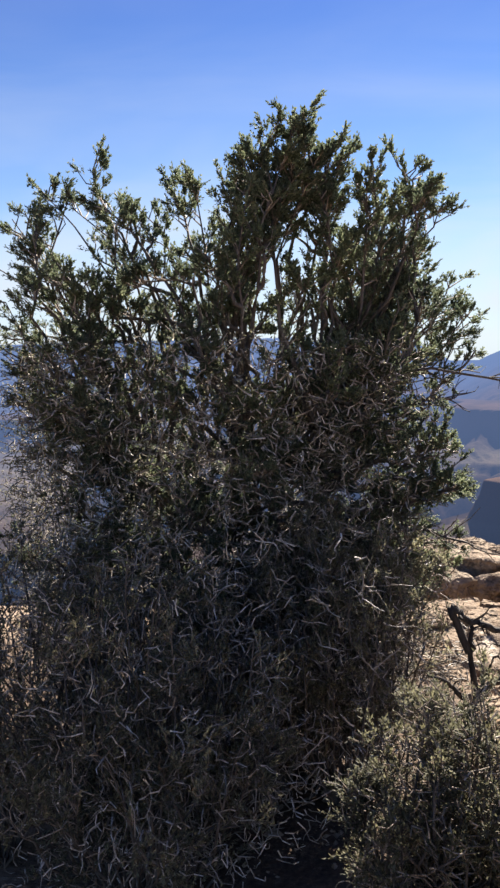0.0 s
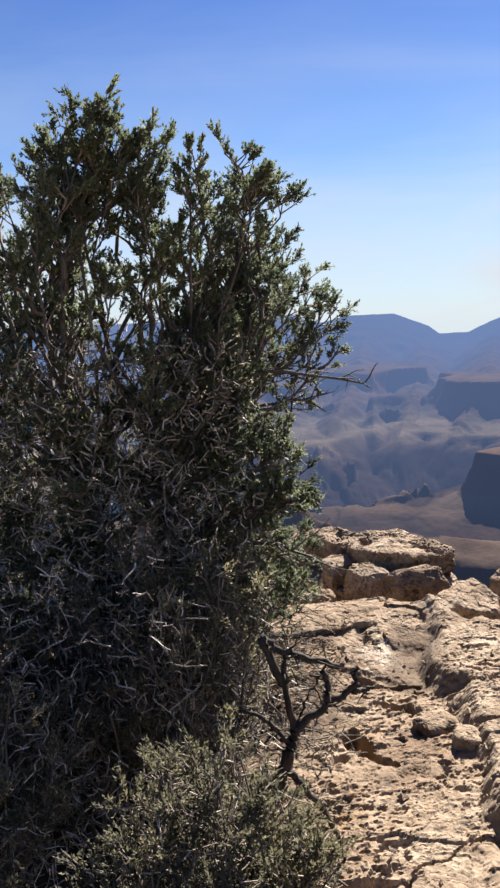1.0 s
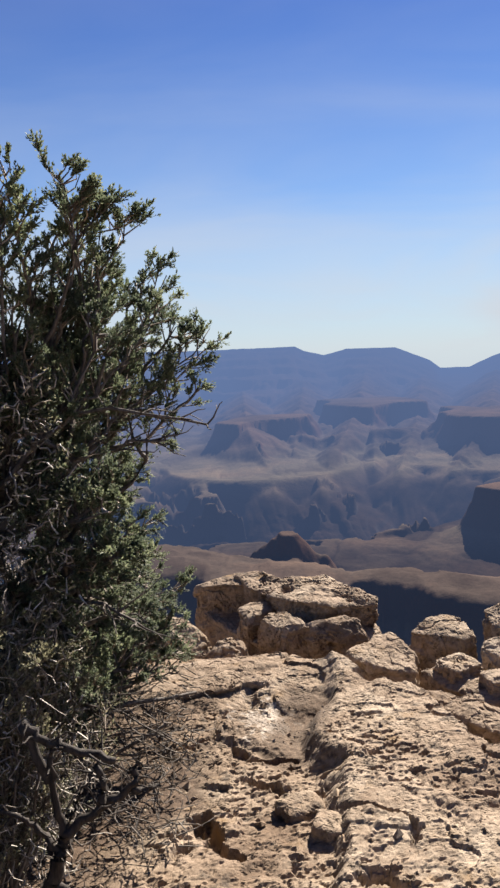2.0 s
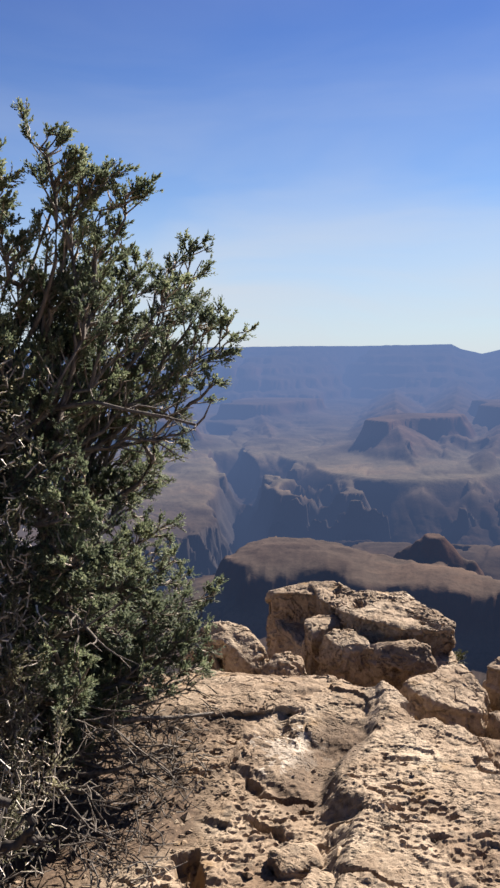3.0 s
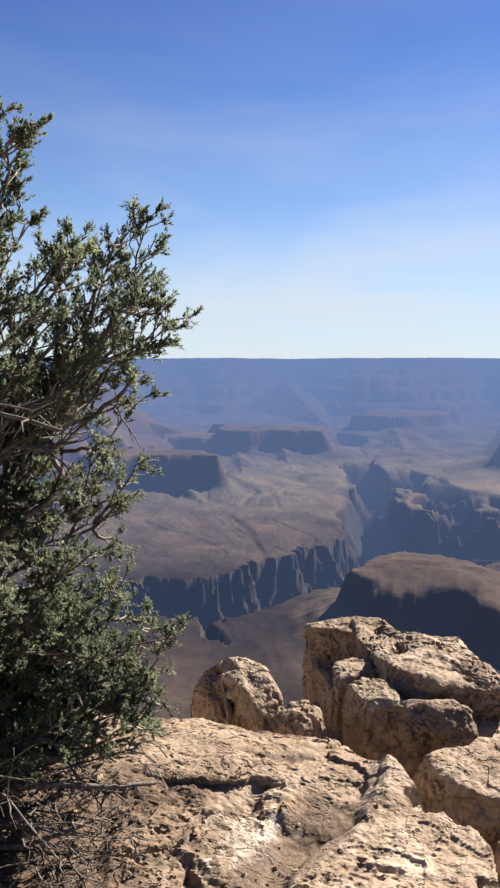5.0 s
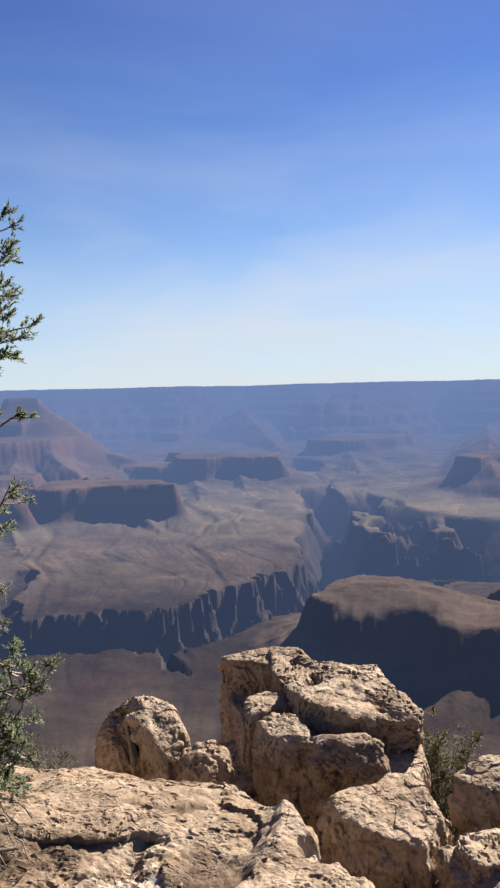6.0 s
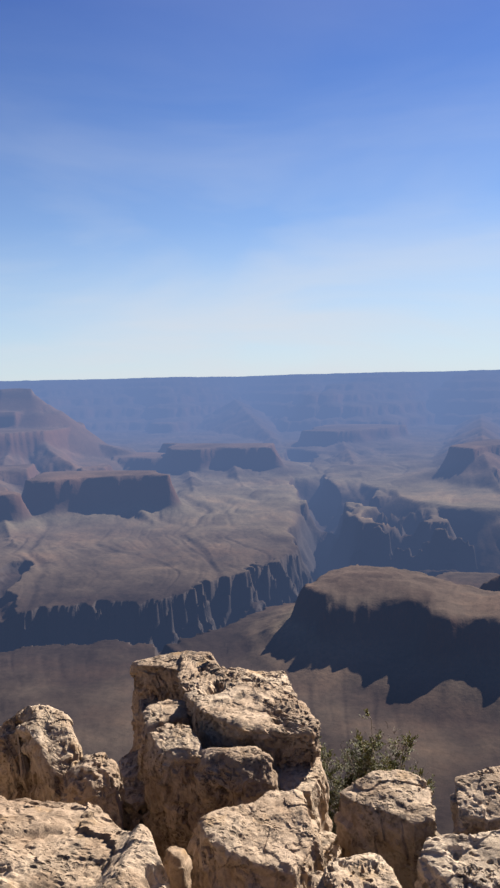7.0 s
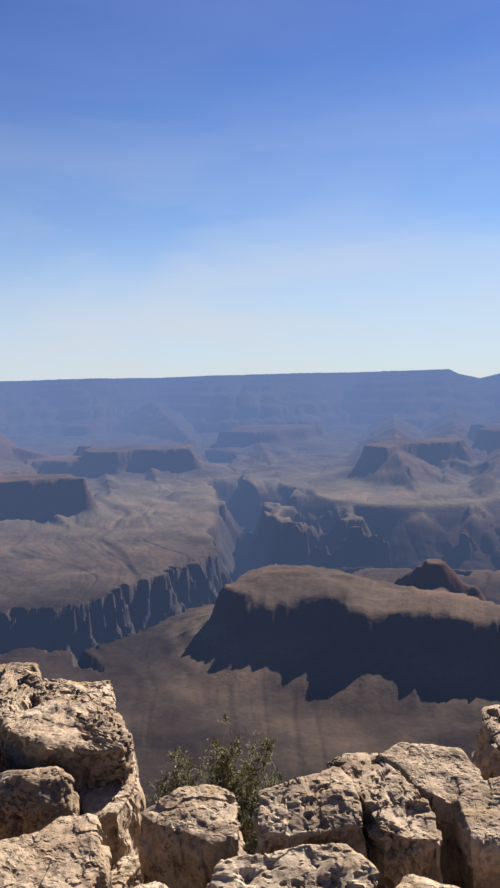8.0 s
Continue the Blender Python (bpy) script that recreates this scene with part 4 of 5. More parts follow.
boulder("small tan limestone stone", (2.33, 4.44, -0.24), (0.20, 0.16, 0.26), 12, (0, 0), 34, 36, 6)
boulder("low broken tan limestone slab beside the ledge", (2.08, 4.06, -0.10), -0.6, seed=37, res=64, power=12, rough=0.9, taper=0.06,
        outline=((1.87, 4.30, -0.10), (2.03, 4.24, -0.10), (2.17, 4.07, -0.10), (2.34, 3.90, -0.11), (2.28, 3.74, -0.13), (2.05, 3.93, -0.13), (1.92, 4.12, -0.13)))
boulder("low broken tan limestone slab beside the ledge", (2.20, 4.47, -0.17), -0.7, seed=38, res=64, power=12, rough=0.9, taper=0.06,
        outline=((1.97, 4.66, -0.16), (2.10, 4.72, -0.17), (2.27, 4.68, -0.17), (2.40, 4.46, -0.18), (2.42, 4.22, -0.20), (2.20, 4.30, -0.20), (2.05, 4.46, -0.19)))
boulder("small tan limestone stone wedged in a hollow", (1.245, 3.31, -0.12), (0.17, 0.13, 0.13), 25, (8, 0), 41, 40, 5, 0.9)
boulder("small tan limestone stone wedged in a hollow", (1.36, 3.16, -0.10), (0.18, 0.13, 0.11), -15, (0, 6), 43, 40, 5, 0.9)
boulder("slim tan limestone shard standing in a cleft", (1.487, 4.72, -0.61), (0.12, 0.11, 0.78), 0, (0, 0), 35, 32, 4, 0.4)


def stones():
    """Loose gravel and chips on the ledge."""
    rng = np.random.default_rng(5)
    base = np.array([(1, 0, 0), (-1, 0, 0), (0, 1, 0), (0, -1, 0), (0, 0, 1), (0, 0, -1)], float)
    tri = np.array([(0, 2, 4), (2, 1, 4), (1, 3, 4), (3, 0, 4), (2, 0, 5), (1, 2, 5), (3, 1, 5), (0, 3, 5)])
    n = 3600
    x, y = rng.uniform(-0.3, 2.2, n), rng.uniform(2.35, 4.1, n)
    z, soil = ground_height(x, y)
    keep = rng.random(n) < 0.12 + 0.88 * soil
    x, y, z = x[keep], y[keep], z[keep]
    n = len(x)
    r = 0.003 + 0.010 * rng.random(n) ** 3 + 0.02 * (rng.random(n) > 0.985)
    v = base[None] * rng.uniform(0.6, 1.3, (n, 6, 1)) * r[:, None, None] * np.array([1.2, 1.0, 0.7]) + rng.normal(0, 0.15, (n, 6, 3)) * r[:, None, None]
    v = v + np.stack([x, y, z + 0.2 * r], 1)[:, None]
    f = tri[None] + 6 * np.arange(n)[:, None, None]
    return mesh_object("gravel", v.reshape(-1, 3), f.reshape(-1, 3), M_ROCK, shade=False)


tagged(stones(), "loose tan limestone gravel and chips on the soil", "gravel", kind="stuff")


# ---- plants ----
class Wood:
    """Gathers tubes into one mesh."""

    def __init__(self):
        self.v, self.f, self.n = [], [], 0

    def tube(self, pts, r0, r1, sides=6):
        pts = np.asarray(pts, float)
        k = len(pts)
        d = np.gradient(pts, axis=0)
        d /= np.linalg.norm(d, axis=1, keepdims=True) + 1e-9
        ref = np.where(np.abs(d[:, 2:3]) > 0.9, np.array([[1.0, 0, 0]]), np.array([[0, 0, 1.0]]))
        u = np.cross(d, ref)
        u /= np.linalg.norm(u, axis=1, keepdims=True) + 1e-9
        w = np.cross(d, u)
        a = np.arange(sides) * 2 * math.pi / sides
        r = np.linspace(r0, r1, k)[:, None, None]
        ring = pts[:, None] + r * (np.cos(a)[None, :, None] * u[:, None] + np.sin(a)[None, :, None] * w[:, None])
        i = np.arange((k - 1) * sides)
        row, c = i // sides, i % sides
        p = row * sides + c
        q = row * sides + (c + 1) % sides
        self.v.append(ring.reshape(-1, 3))
        self.f.append(np.stack([p, q, q + sides, p + sides], 1) + self.n)
        self.n += k * sides

    def twigs(self, a, b, r0, r1):
        """Many three-sided twigs at once, from a to b."""
        d = b - a
        d /= np.linalg.norm(d, axis=1, keepdims=True) + 1e-9
        u = np.cross(d, np.array([0.31, 0.22, 0.92]))
        u /= np.linalg.norm(u, axis=1, keepdims=True) + 1e-9
        w = np.cross(d, u)
        ang = np.arange(3) * 2 * math.pi / 3
        off = np.cos(ang)[None, :, None] * u[:, None] + np.sin(ang)[None, :, None] * w[:, None]
        n = len(a)
        r0, r1 = np.broadcast_to(r0, n)[:, None, None], np.broadcast_to(r1, n)[:, None, None]
        v = np.concatenate([a[:, None] + off * r0, b[:, None] + off * r1], 1)
        f = np.array([(0, 1, 4, 3), (1, 2, 5, 4), (2, 0, 3, 5)])
        self.v.append(v.reshape(-1, 3))
        self.f.append((f[None] + 6 * np.arange(n)[:, None, None]).reshape(-1, 4) + self.n)
        self.n += 6 * n

    def finish(self, name, mat, parent=None, label=""):
        return mesh_object(name, np.concatenate(self.v), np.concatenate(self.f), mat, parent, label)


def needles(name, pos, way, length, width, mat, parent, label=""):
    """Many small leaf scales, each folded along its rib."""
    way = way / (np.linalg.norm(way, axis=1, keepdims=True) + 1e-9)
    u = np.cross(way, np.array([0.27, 0.41, 0.87]))
    u /= np.linalg.norm(u, axis=1, keepdims=True) + 1e-9
    w = np.cross(way, u)
    n = len(pos)
    length, width = np.broadcast_to(length, n)[:, None], np.broadcast_to(width, n)[:, None]
    mid = pos + way * length * 0.45
    v = np.stack([pos, mid + u * width * 0.5 + w * width * 0.25, pos + way * length, mid - u * width * 0.5 + w * width * 0.25], 1)
    f = np.array([(0, 1, 2), (0, 2, 3)])
    f = (f[None] + 4 * np.arange(n)[:, None, None]).reshape(-1, 3)
    return mesh_object(name, v.reshape(-1, 3), f, mat, parent, label, shade=False)


def bend(rng, a, b, sag=0.12, k=9):
    """A crooked way from a to b."""
    a, b = np.asarray(a, float), np.asarray(b, float)
    t = np.linspace(0, 1, k)[:, None]
    d = np.linalg.norm(b - a)
    p = a + (b - a) * t
    p += np.sin(np.pi * t) * rng.normal(0, sag * d, 3) * 0.6
    p += np.sin(2 * np.pi * t) * rng.normal(0, sag * d, 3) * 0.35
    p[1:-1] += rng.normal(0, 0.012 * d, (k - 2, 3))
    return p


def unit(v):
    return v / (np.linalg.norm(v, axis=-1, keepdims=True) + 1e-9)


def leafy(rng, wood, leaf, start, end, reach, count, sprigs, spikes, size, lo=0.3, thin=0.004, bare=0.0, kink=0.10, near_end=0.25, loose=0.55):
    """Side shoots along a limb, each with sprigs full of spikes."""
    axis_way = unit(end[-1] - start)
    for _ in range(count):
        u = lo + (1 - lo) * rng.random() ** 0.75
        i = min(int(u * (len(end) - 1)), len(end) - 2)
        p = end[i] + (end[i + 1] - end[i]) * (u * (len(end) - 1) - i)
        out = rng.normal(0, 1, 3)
        out -= axis_way * out.dot(axis_way)
        way = unit(unit(out) * 0.75 + axis_way * 0.65 + np.array([0, 0, 0.25]))
        length = reach * rng.uniform(0.45, 1.0) * (1.15 - 0.55 * u)
        q = bend(rng, p, p + way * length, kink, 5)
        wood.tube(q[::2], thin, thin * 0.45, 3)
        if rng.random() < bare:
            continue
        t = rng.uniform(near_end, 1.0, sprigs)
        base = q[0] + (q[-1] - q[0]) * t[:, None]
        sway = unit(way + rng.normal(0, loose, (sprigs, 3)) + np.array([0, 0, 0.15]))
        slen = size * rng.uniform(1.6, 3.4, sprigs)[:, None]
        wood.twigs(base[::3], (base + sway * slen)[::3], 0.0018, 0.0009)
        k = np.repeat(np.arange(sprigs), spikes)
        s = rng.uniform(0.15, 1.0, len(k))[:, None]
        leaf[0].append(base[k] + sway[k] * slen[k] * s + rng.normal(0, size * 0.12, (len(k), 3)))
        leaf[1].append(unit(sway[k] + rng.normal(0, loose, (len(k), 3))))


def juniper():
    rng = np.random.default_rng(11)
    tree = tagged(group_at("juniper_tree", -0.08, 3.5, -0.10), "dense dark green juniper tree with crooked stems and dead twigs", "tree")
    base = np.array([-0.08, 3.5, -0.10])
    tips = [(0.13, 2.80, 2.20), (0.0, 2.85, 2.08), (0.34, 3.05, 2.16), (0.54, 3.12, 2.15), (0.71, 3.30, 2.08), (0.62, 3.45, 1.95), (0.80, 4.00, 1.95), (0.70, 3.9, 1.75), (1.01, 3.75, 1.59), (0.93, 3.62, 1.62),
            (0.84, 3.50, 1.74), (0.52, 4.46, 1.13), (0.60, 4.30, 1.35), (0.77, 3.74, 0.93), (0.70, 3.60, 1.12), (0.76, 3.90, 0.52), (0.83, 3.95, 0.40), (0.66, 3.55, 0.72), (0.45, 3.20, 1.75), (0.45, 3.05, 1.45),
            (-0.32, 3.40, 2.18), (-0.45, 3.3, 2.05), (-0.62, 3.30, 2.20), (-0.70, 3.25, 2.05), (-0.95, 3.30, 2.02), (-1.00, 3.30, 1.70), (-0.92, 3.2, 1.45), (-0.78, 3.15, 1.28), (-1.15, 3.6, 1.5),
            (0.20, 2.80, 1.75), (-0.15, 2.80, 1.80), (-0.45, 2.9, 1.70), (0.30, 2.85, 1.20), (-0.10, 2.75, 1.30), (-0.50, 2.85, 1.10), (0.50, 3.00, 0.95), (0.15, 2.75, 0.80), (-0.30, 2.75, 0.75), (0.55, 3.20, 0.55),
            (0.20, 4.20, 1.70), (-0.20, 4.20, 1.90), (0.30, 4.50, 0.80), (-0.5, 4.1, 1.4), (0.05, 3.5, 2.0), (-0.65, 3.0, 0.6), (0.45, 4.3, 0.5), (0.1, 3.9, 1.2), (-0.1, 3.2, 1.0)]
    tips += [(0.72, 3.05, 1.18), (0.66, 3.0, 1.28), (0.62, 3.10, 0.80), (0.72, 2.90, 0.98), (0.70, 2.92, 1.15), (0.76, 3.05, 1.05), (0.66, 3.25, 2.05), (0.72, 3.38, 2.0), (0.60, 3.3, 2.1), (0.68, 3.5, 1.9), (0.55, 3.30, 1.95), (0.60, 3.60, 1.85), (0.65, 3.70, 1.75), (0.50, 3.50, 1.75), (0.55, 3.80, 1.80), (0.70, 3.80, 1.65), (0.60, 3.40, 1.60), (0.38, 3.05, 1.90), (0.30, 3.0, 1.80), (0.42, 3.15, 1.75), (0.35, 3.2, 1.60), (0.28, 2.95, 1.98), (0.44, 3.05, 2.12), (0.40, 3.05, 2.05), (0.48, 3.08, 2.0), (0.30, 2.95, 2.14), (0.22, 2.90, 2.05), (-0.70, 3.25, 2.12), (-0.62, 3.20, 2.08), (-0.90, 3.30, 2.05), (-0.80, 3.25, 2.10), (-0.62, 3.0, 1.05), (-0.70, 3.05, 1.20), (-0.55, 2.9, 0.90), (-0.85, 3.15, 1.97), (-0.75, 3.2, 1.80), (-0.5, 3.05, 1.95), (0.58, 3.6, 2.02), (0.66, 3.85, 1.88),
             (-0.70, 2.95, 1.75), (-0.45, 2.80, 1.45), (-0.20, 2.75, 1.55), (0.05, 2.70, 1.45), (0.30, 2.75, 1.50), (0.50, 2.90, 1.60), (-0.65, 2.90, 1.30), (-0.25, 2.70, 1.05), (0.0, 2.65, 1.10), (-0.75, 2.95, 0.95),
             (-0.5, 2.75, 0.85), (0.20, 2.60, 0.60), (-0.10, 2.60, 0.65), (-0.2, 3.0, 2.05), (0.20, 3.0, 2.1), (-0.8, 3.1, 2.0), (-1.05, 3.30, 1.85), (-1.10, 3.25, 1.55), (-1.0, 3.2, 1.30), (-0.85, 3.2, 1.90), (-0.60, 3.2, 1.85), (-0.55, 3.1, 1.60), (-0.9, 3.1, 1.60),
             (0.65, 4.10, 0.70), (0.62, 4.05, 0.55), (0.50, 4.30, 0.65), (0.72, 3.90, 0.72), (0.60, 4.15, 1.00), (0.15, 2.95, 2.05), (0.05, 2.9, 2.10), (0.22, 2.88, 2.12), (0.10, 2.85, 2.02)]
    tips += [(0.73, 3.98, 0.28), (0.70, 4.05, 0.42), (0.60, 4.20, 0.35), (0.76, 4.10, 0.48), (0.55, 4.00, 0.25), (0.45, 4.20, 0.30), (0.66, 3.85, 0.20), (0.35, 4.30, 0.42), (0.74, 4.15, 0.28), (0.50, 3.90, 0.42),
             (0.80, 4.06, 0.34), (0.62, 4.25, 0.50), (0.40, 3.95, 0.55), (0.25, 4.10, 0.35), (0.70, 3.70, 0.40), (0.56, 3.62, 0.28)]
    tips += [(0.02, 2.88, 2.14), (0.08, 2.86, 2.20), (0.16, 2.84, 2.22), (0.20, 2.90, 2.18), (0.26, 2.95, 2.17), (0.10, 2.82, 2.10), (0.05, 2.95, 2.05), (0.78, 3.95, 1.93), (0.74, 3.90, 1.88), (0.82, 4.02, 1.90),
             (0.97, 3.73, 1.57), (0.93, 3.70, 1.54), (0.99, 3.74, 1.62), (0.71, 3.30, 2.06), (0.75, 3.34, 2.02)]
    tips += [(-0.85, 3.05, 1.35), (-0.95, 3.15, 1.10), (-0.80, 2.95, 0.75), (-0.65, 2.85, 1.50), (-0.90, 3.05, 0.55), (-0.70, 2.80, 0.50), (-1.05, 3.20, 0.80), (-0.55, 2.75, 1.25), (0.66, 3.80, 0.30), (0.72, 3.95, 0.50), (0.78, 4.05, 0.42), (0.82, 3.90, 0.30), (0.70, 4.15, 0.58), (0.60, 3.90, 0.62), (0.84, 4.10, 0.52), (0.75, 3.75, 0.55), (0.62, 4.10, 0.22), (0.80, 4.00, 0.22), (0.78, 3.20, 0.85), (0.80, 3.10, 0.70), (0.72, 2.95, 0.62)]
    tips += [(0.14, 2.95, 1.15), (0.09, 3.2, 1.10), (0.02, 2.9, 1.07), (-0.05, 3.2, 1.0), (-0.11, 2.9, 0.90), (-0.19, 3.2, 0.82), (-0.16, 2.9, 1.02), (0.12, 3.2, 1.30), (0.10, 3.5, 1.25), (-0.10, 3.0, 1.16), (-0.2, 3.5, 1.07), (-0.3, 3.0, 1.2), (-0.35, 3.2, 1.35)]
    for k in range(34):                                       # the skirt of the crown, down to the ground
        z = 0.22 + 1.35 * (k + 0.5) / 34
        a = k * 2.39996
        r = np.interp(z, [0.1, 0.4, 0.9, 1.3, 1.7], [0.62, 0.80, 0.84, 0.88, 0.80]) * rng.uniform(0.72, 1.02)
        tips.append((-0.08 + r * math.cos(a), 3.5 + 0.86 * r * math.sin(a), z))
    for k in range(22):                                       # and its filled heart
        a = k * 2.39996 + 1.0
        r = 0.62 * math.sqrt((k + 0.5) / 22)
        tips.append((-0.25 + 1.1 * r * math.cos(a), 3.35 + 0.8 * r * math.sin(a), 0.35 + 0.95 * ((k * 7) % 22) / 22))
    wood, thin_wood, leaf = Wood(), Wood(), ([], [])
    stems = []
    for k in range(7):
        a = k * 2 * math.pi / 7 + 0.3
        top = base + np.array([0.42 * math.cos(a), 0.36 * math.sin(a), rng.uniform(0.8, 1.25)])
        foot = base + np.array([0.10 * math.cos(a), 0.09 * math.sin(a), -0.06])
        stem = bend(rng, foot, top, 0.14, 12)
        wood.tube(stem, rng.uniform(0.045, 0.065), 0.024, 8)
        stems.append(stem)
    nodes = np.concatenate([st[2:] for st in stems])
    for tip in tips:
        rng = np.random.default_rng(int(round(1e4 * (3 * tip[0] + 5 * tip[1] + 7 * tip[2]))) + 60000)
        tip = np.array(tip)
        tip = tip - unit(tip - base - np.array([0, 0, 0.5])) * 0.04
        cost = np.linalg.norm(nodes - tip, axis=1) + 0.9 * np.clip(nodes[:, 2] - tip[2] + 0.35, 0, None) + rng.uniform(0, 0.12, len(nodes))
        start = nodes[int(np.argmin(cost))]
        limb = bend(rng, start, tip, 0.13, 12)
        wood.tube(limb, 0.013, 0.002, 6)
        length = np.linalg.norm(tip - start)
        leafy(rng, thin_wood, leaf, start, limb, 0.10 + 0.07 * length, int(9 + 12 * length), 9, 13, 0.014, 0.68 if tip[1] < 3.14 and tip[2] > 1.62 else 0.32, 0.0034, 0.05, 0.18, 0.5, 0.42)
        for _ in range(4 if tip[2] < 1.3 else 2):             # a second order of limbs
            i = rng.integers(3, 9)
            sub_tip = limb[i] + unit(unit(tip - start) + rng.normal(0, 0.62, 3)) * min(length, 0.9) * rng.uniform(0.20, 0.34) * (1.3 - 0.09 * i)
            sub = bend(rng, limb[i], sub_tip, 0.12, 8)
            wood.tube(sub, 0.009, 0.003, 5)
            leafy(rng, thin_wood, leaf, limb[i], sub, 0.09, 5, 9, 12, 0.014, 0.4, 0.0030, 0.04, 0.18, 0.5, 0.42)
    rng = np.random.default_rng(12)
    wood.finish("trunk", M_BARK, tree, "shaggy grey-brown juniper stems and limbs")
    thin_wood.finish("twig_tangle", M_TWIG, tree)["kind"] = "stuff"
    pos, way = np.concatenate(leaf[0]), np.concatenate(leaf[1])
    rng2 = np.random.default_rng(3)
    dry = smooth(3.45, 3.1, pos[:, 1]) * smooth(1.55, 1.1, pos[:, 2]) * smooth(0.75, 0.3, pos[:, 0]) * 0.35
    hidden = smooth(3.45, 3.75, pos[:, 1]) * smooth(0.42, 0.15, pos[:, 0]) * 0.85
    keep = rng2.random(len(pos)) > np.maximum(dry, hidden)
    pos, way = pos[keep], way[keep]
    needles("crown", pos, way, rng2.uniform(0.008, 0.016, len(pos)), rng2.uniform(0.0045, 0.0075, len(pos)), M_JUNIPER, tree, "dark olive-green scale leaves in tufts")
    # bleached dead twigs, thick in the lower and near side of the crown
    dead = Wood()
    n = 2600
    c = np.array([-0.05, 3.35, 0.75])
    d = unit(rng.normal(0, 1, (n, 3)) * np.array([1, 1, 0.9]) + np.array([0.05, -0.35, 0]))
    a = c + d * np.array([0.72, 0.68, 0.85]) * rng.uniform(0.35, 1.0, n)[:, None]
    a[:, 2] = np.clip(a[:, 2], 0.03, 2.0)
    b = a + unit(d + rng.normal(0, 0.8, (n, 3))) * rng.uniform(0.02, 0.07, n)[:, None]
    side = (a[:, 0] < 0.28) | ((a[:, 0] < 0.55) & (a[:, 1] < 3.0) & (a[:, 2] < 1.2))
    a, b, n = a[side], b[side], int(side.sum())
    dead.twigs(a, b, 0.0026, 0.0018)
    for _ in range(2):
        c2 = b + unit(b - a + rng.normal(0, 0.03, (n, 3))) * rng.uniform(0.01, 0.05, n)[:, None]
        dead.twigs(b, c2, 0.0018, 0.0008)
    n = 4600                                             # the grey fringe of the near side
    ang, z = rng.uniform(math.pi * 0.95, math.pi * 1.76, n), rng.uniform(0.08, 1.0, n) ** 1.2 * 1.5
    r = np.interp(z, [0.0, 0.4, 0.9, 1.3, 1.7], [0.80, 0.92, 0.92, 0.92, 0.80]) * rng.uniform(0.8, 1.04, n)
    a = np.stack([-0.08 + r * np.cos(ang), 3.5 + 0.88 * r * np.sin(ang), z], 1)
    out = np.stack([np.cos(ang), np.sin(ang), np.full(n, 0.2)], 1)
    b = a + unit(out * 0.4 + rng.normal(0, 0.8, (n, 3))) * rng.uniform(0.012, 0.035, n)[:, None]
    dead.twigs(a, b, 0.0033, 0.0026)
    for _ in range(2):
        c2 = b + unit(unit(b - a) + rng.normal(0, 0.75, (n, 3))) * rng.uniform(0.010, 0.032, n)[:, None]
        dead.twigs(b, c2, 0.0026, 0.0014)
        a, b = b, c2
    some = rng.random(n) < 0.8                            # with sparse living sprays among them
    k = np.repeat(np.nonzero(some)[0], 11)
    spray = b[k] + rng.normal(0, 0.017, (len(k), 3))
    needles("spray", spray, unit(out[k] * 0.5 + rng.normal(0, 0.6, (len(k), 3))), rng.uniform(0.008, 0.015, len(k)), rng.uniform(0.004, 0.006, len(k)), M_SAGE, tree, "sparse grey-green sprays among the dead twigs")
    dead.finish("dead_tangle", M_GREY, tree, "bleached grey dead twigs")["kind"] = "stuff"
    litter = Wood()                                      # litter of dead limbs under the crown
    n = 900
    a = np.stack([rng.uniform(-0.5, 0.85, n), rng.uniform(2.9, 4.0, n), rng.uniform(-0.08, 0.18, n)], 1)
    b = a + unit(rng.normal(0, 1, (n, 3)) * np.array([1, 1, 0.5])) * rng.uniform(0.02, 0.06, n)[:, None]
    litter.twigs(a, b, 0.0032, 0.0024)
    for _ in range(2):
        c2 = b + unit(unit(b - a) + rng.normal(0, 0.5, (n, 3))) * rng.uniform(0.02, 0.05, n)[:, None]
        litter.twigs(b, c2, 0.0024, 0.0012)
        a, b = b, c2
    litter.finish("litter_tangle", M_BARK, tree)["kind"] = "stuff"
    skirt = Wood()
    for _ in range(52):
        a = rng.uniform(-1.2, 1.1)
        start = base + np.array([0.1 * math.cos(a), 0.1 * math.sin(a), rng.uniform(0.1, 0.5)])
        reach = rng.uniform(0.45, 0.92)
        tip = base + np.array([reach * math.cos(a), reach * math.sin(a), rng.uniform(0.04, 0.42)])
        p = bend(rng, start, tip, 0.16, 10)
        skirt.tube(p, 0.009, 0.0025, 5)
        for _ in range(7):
            i = rng.integers(4, 10)
            q = bend(rng, p[i], p[i] + unit(unit(tip - start) + rng.normal(0, 0.8, 3)) * rng.uniform(0.06, 0.18), 0.2, 5)
            skirt.tube(q, 0.003, 0.001, 4)
    skirt.finish("skirt_tangle", M_BARK, tree)["kind"] = "stuff"
    for start, tip in (((-0.05, 3.4, 0.05), (0.75, 3.62, 0.10)), ((0.0, 3.45, 0.10), (0.62, 3.25, 0.14)), ((0.0, 3.5, 0.15), (0.70, 3.95, 0.20)), ((-0.1, 3.4, 0.05), (0.35, 2.95, 0.12)), ((0.1, 3.6, 0.2), (0.85, 3.85, 0.12))):
        bare = Wood()
        bare.tube(bend(rng, start, tip, 0.12, 10), 0.020, 0.006, 6)
        bare.finish("dead_branch", M_BARK, tree, "bare crooked grey branch near the ground")
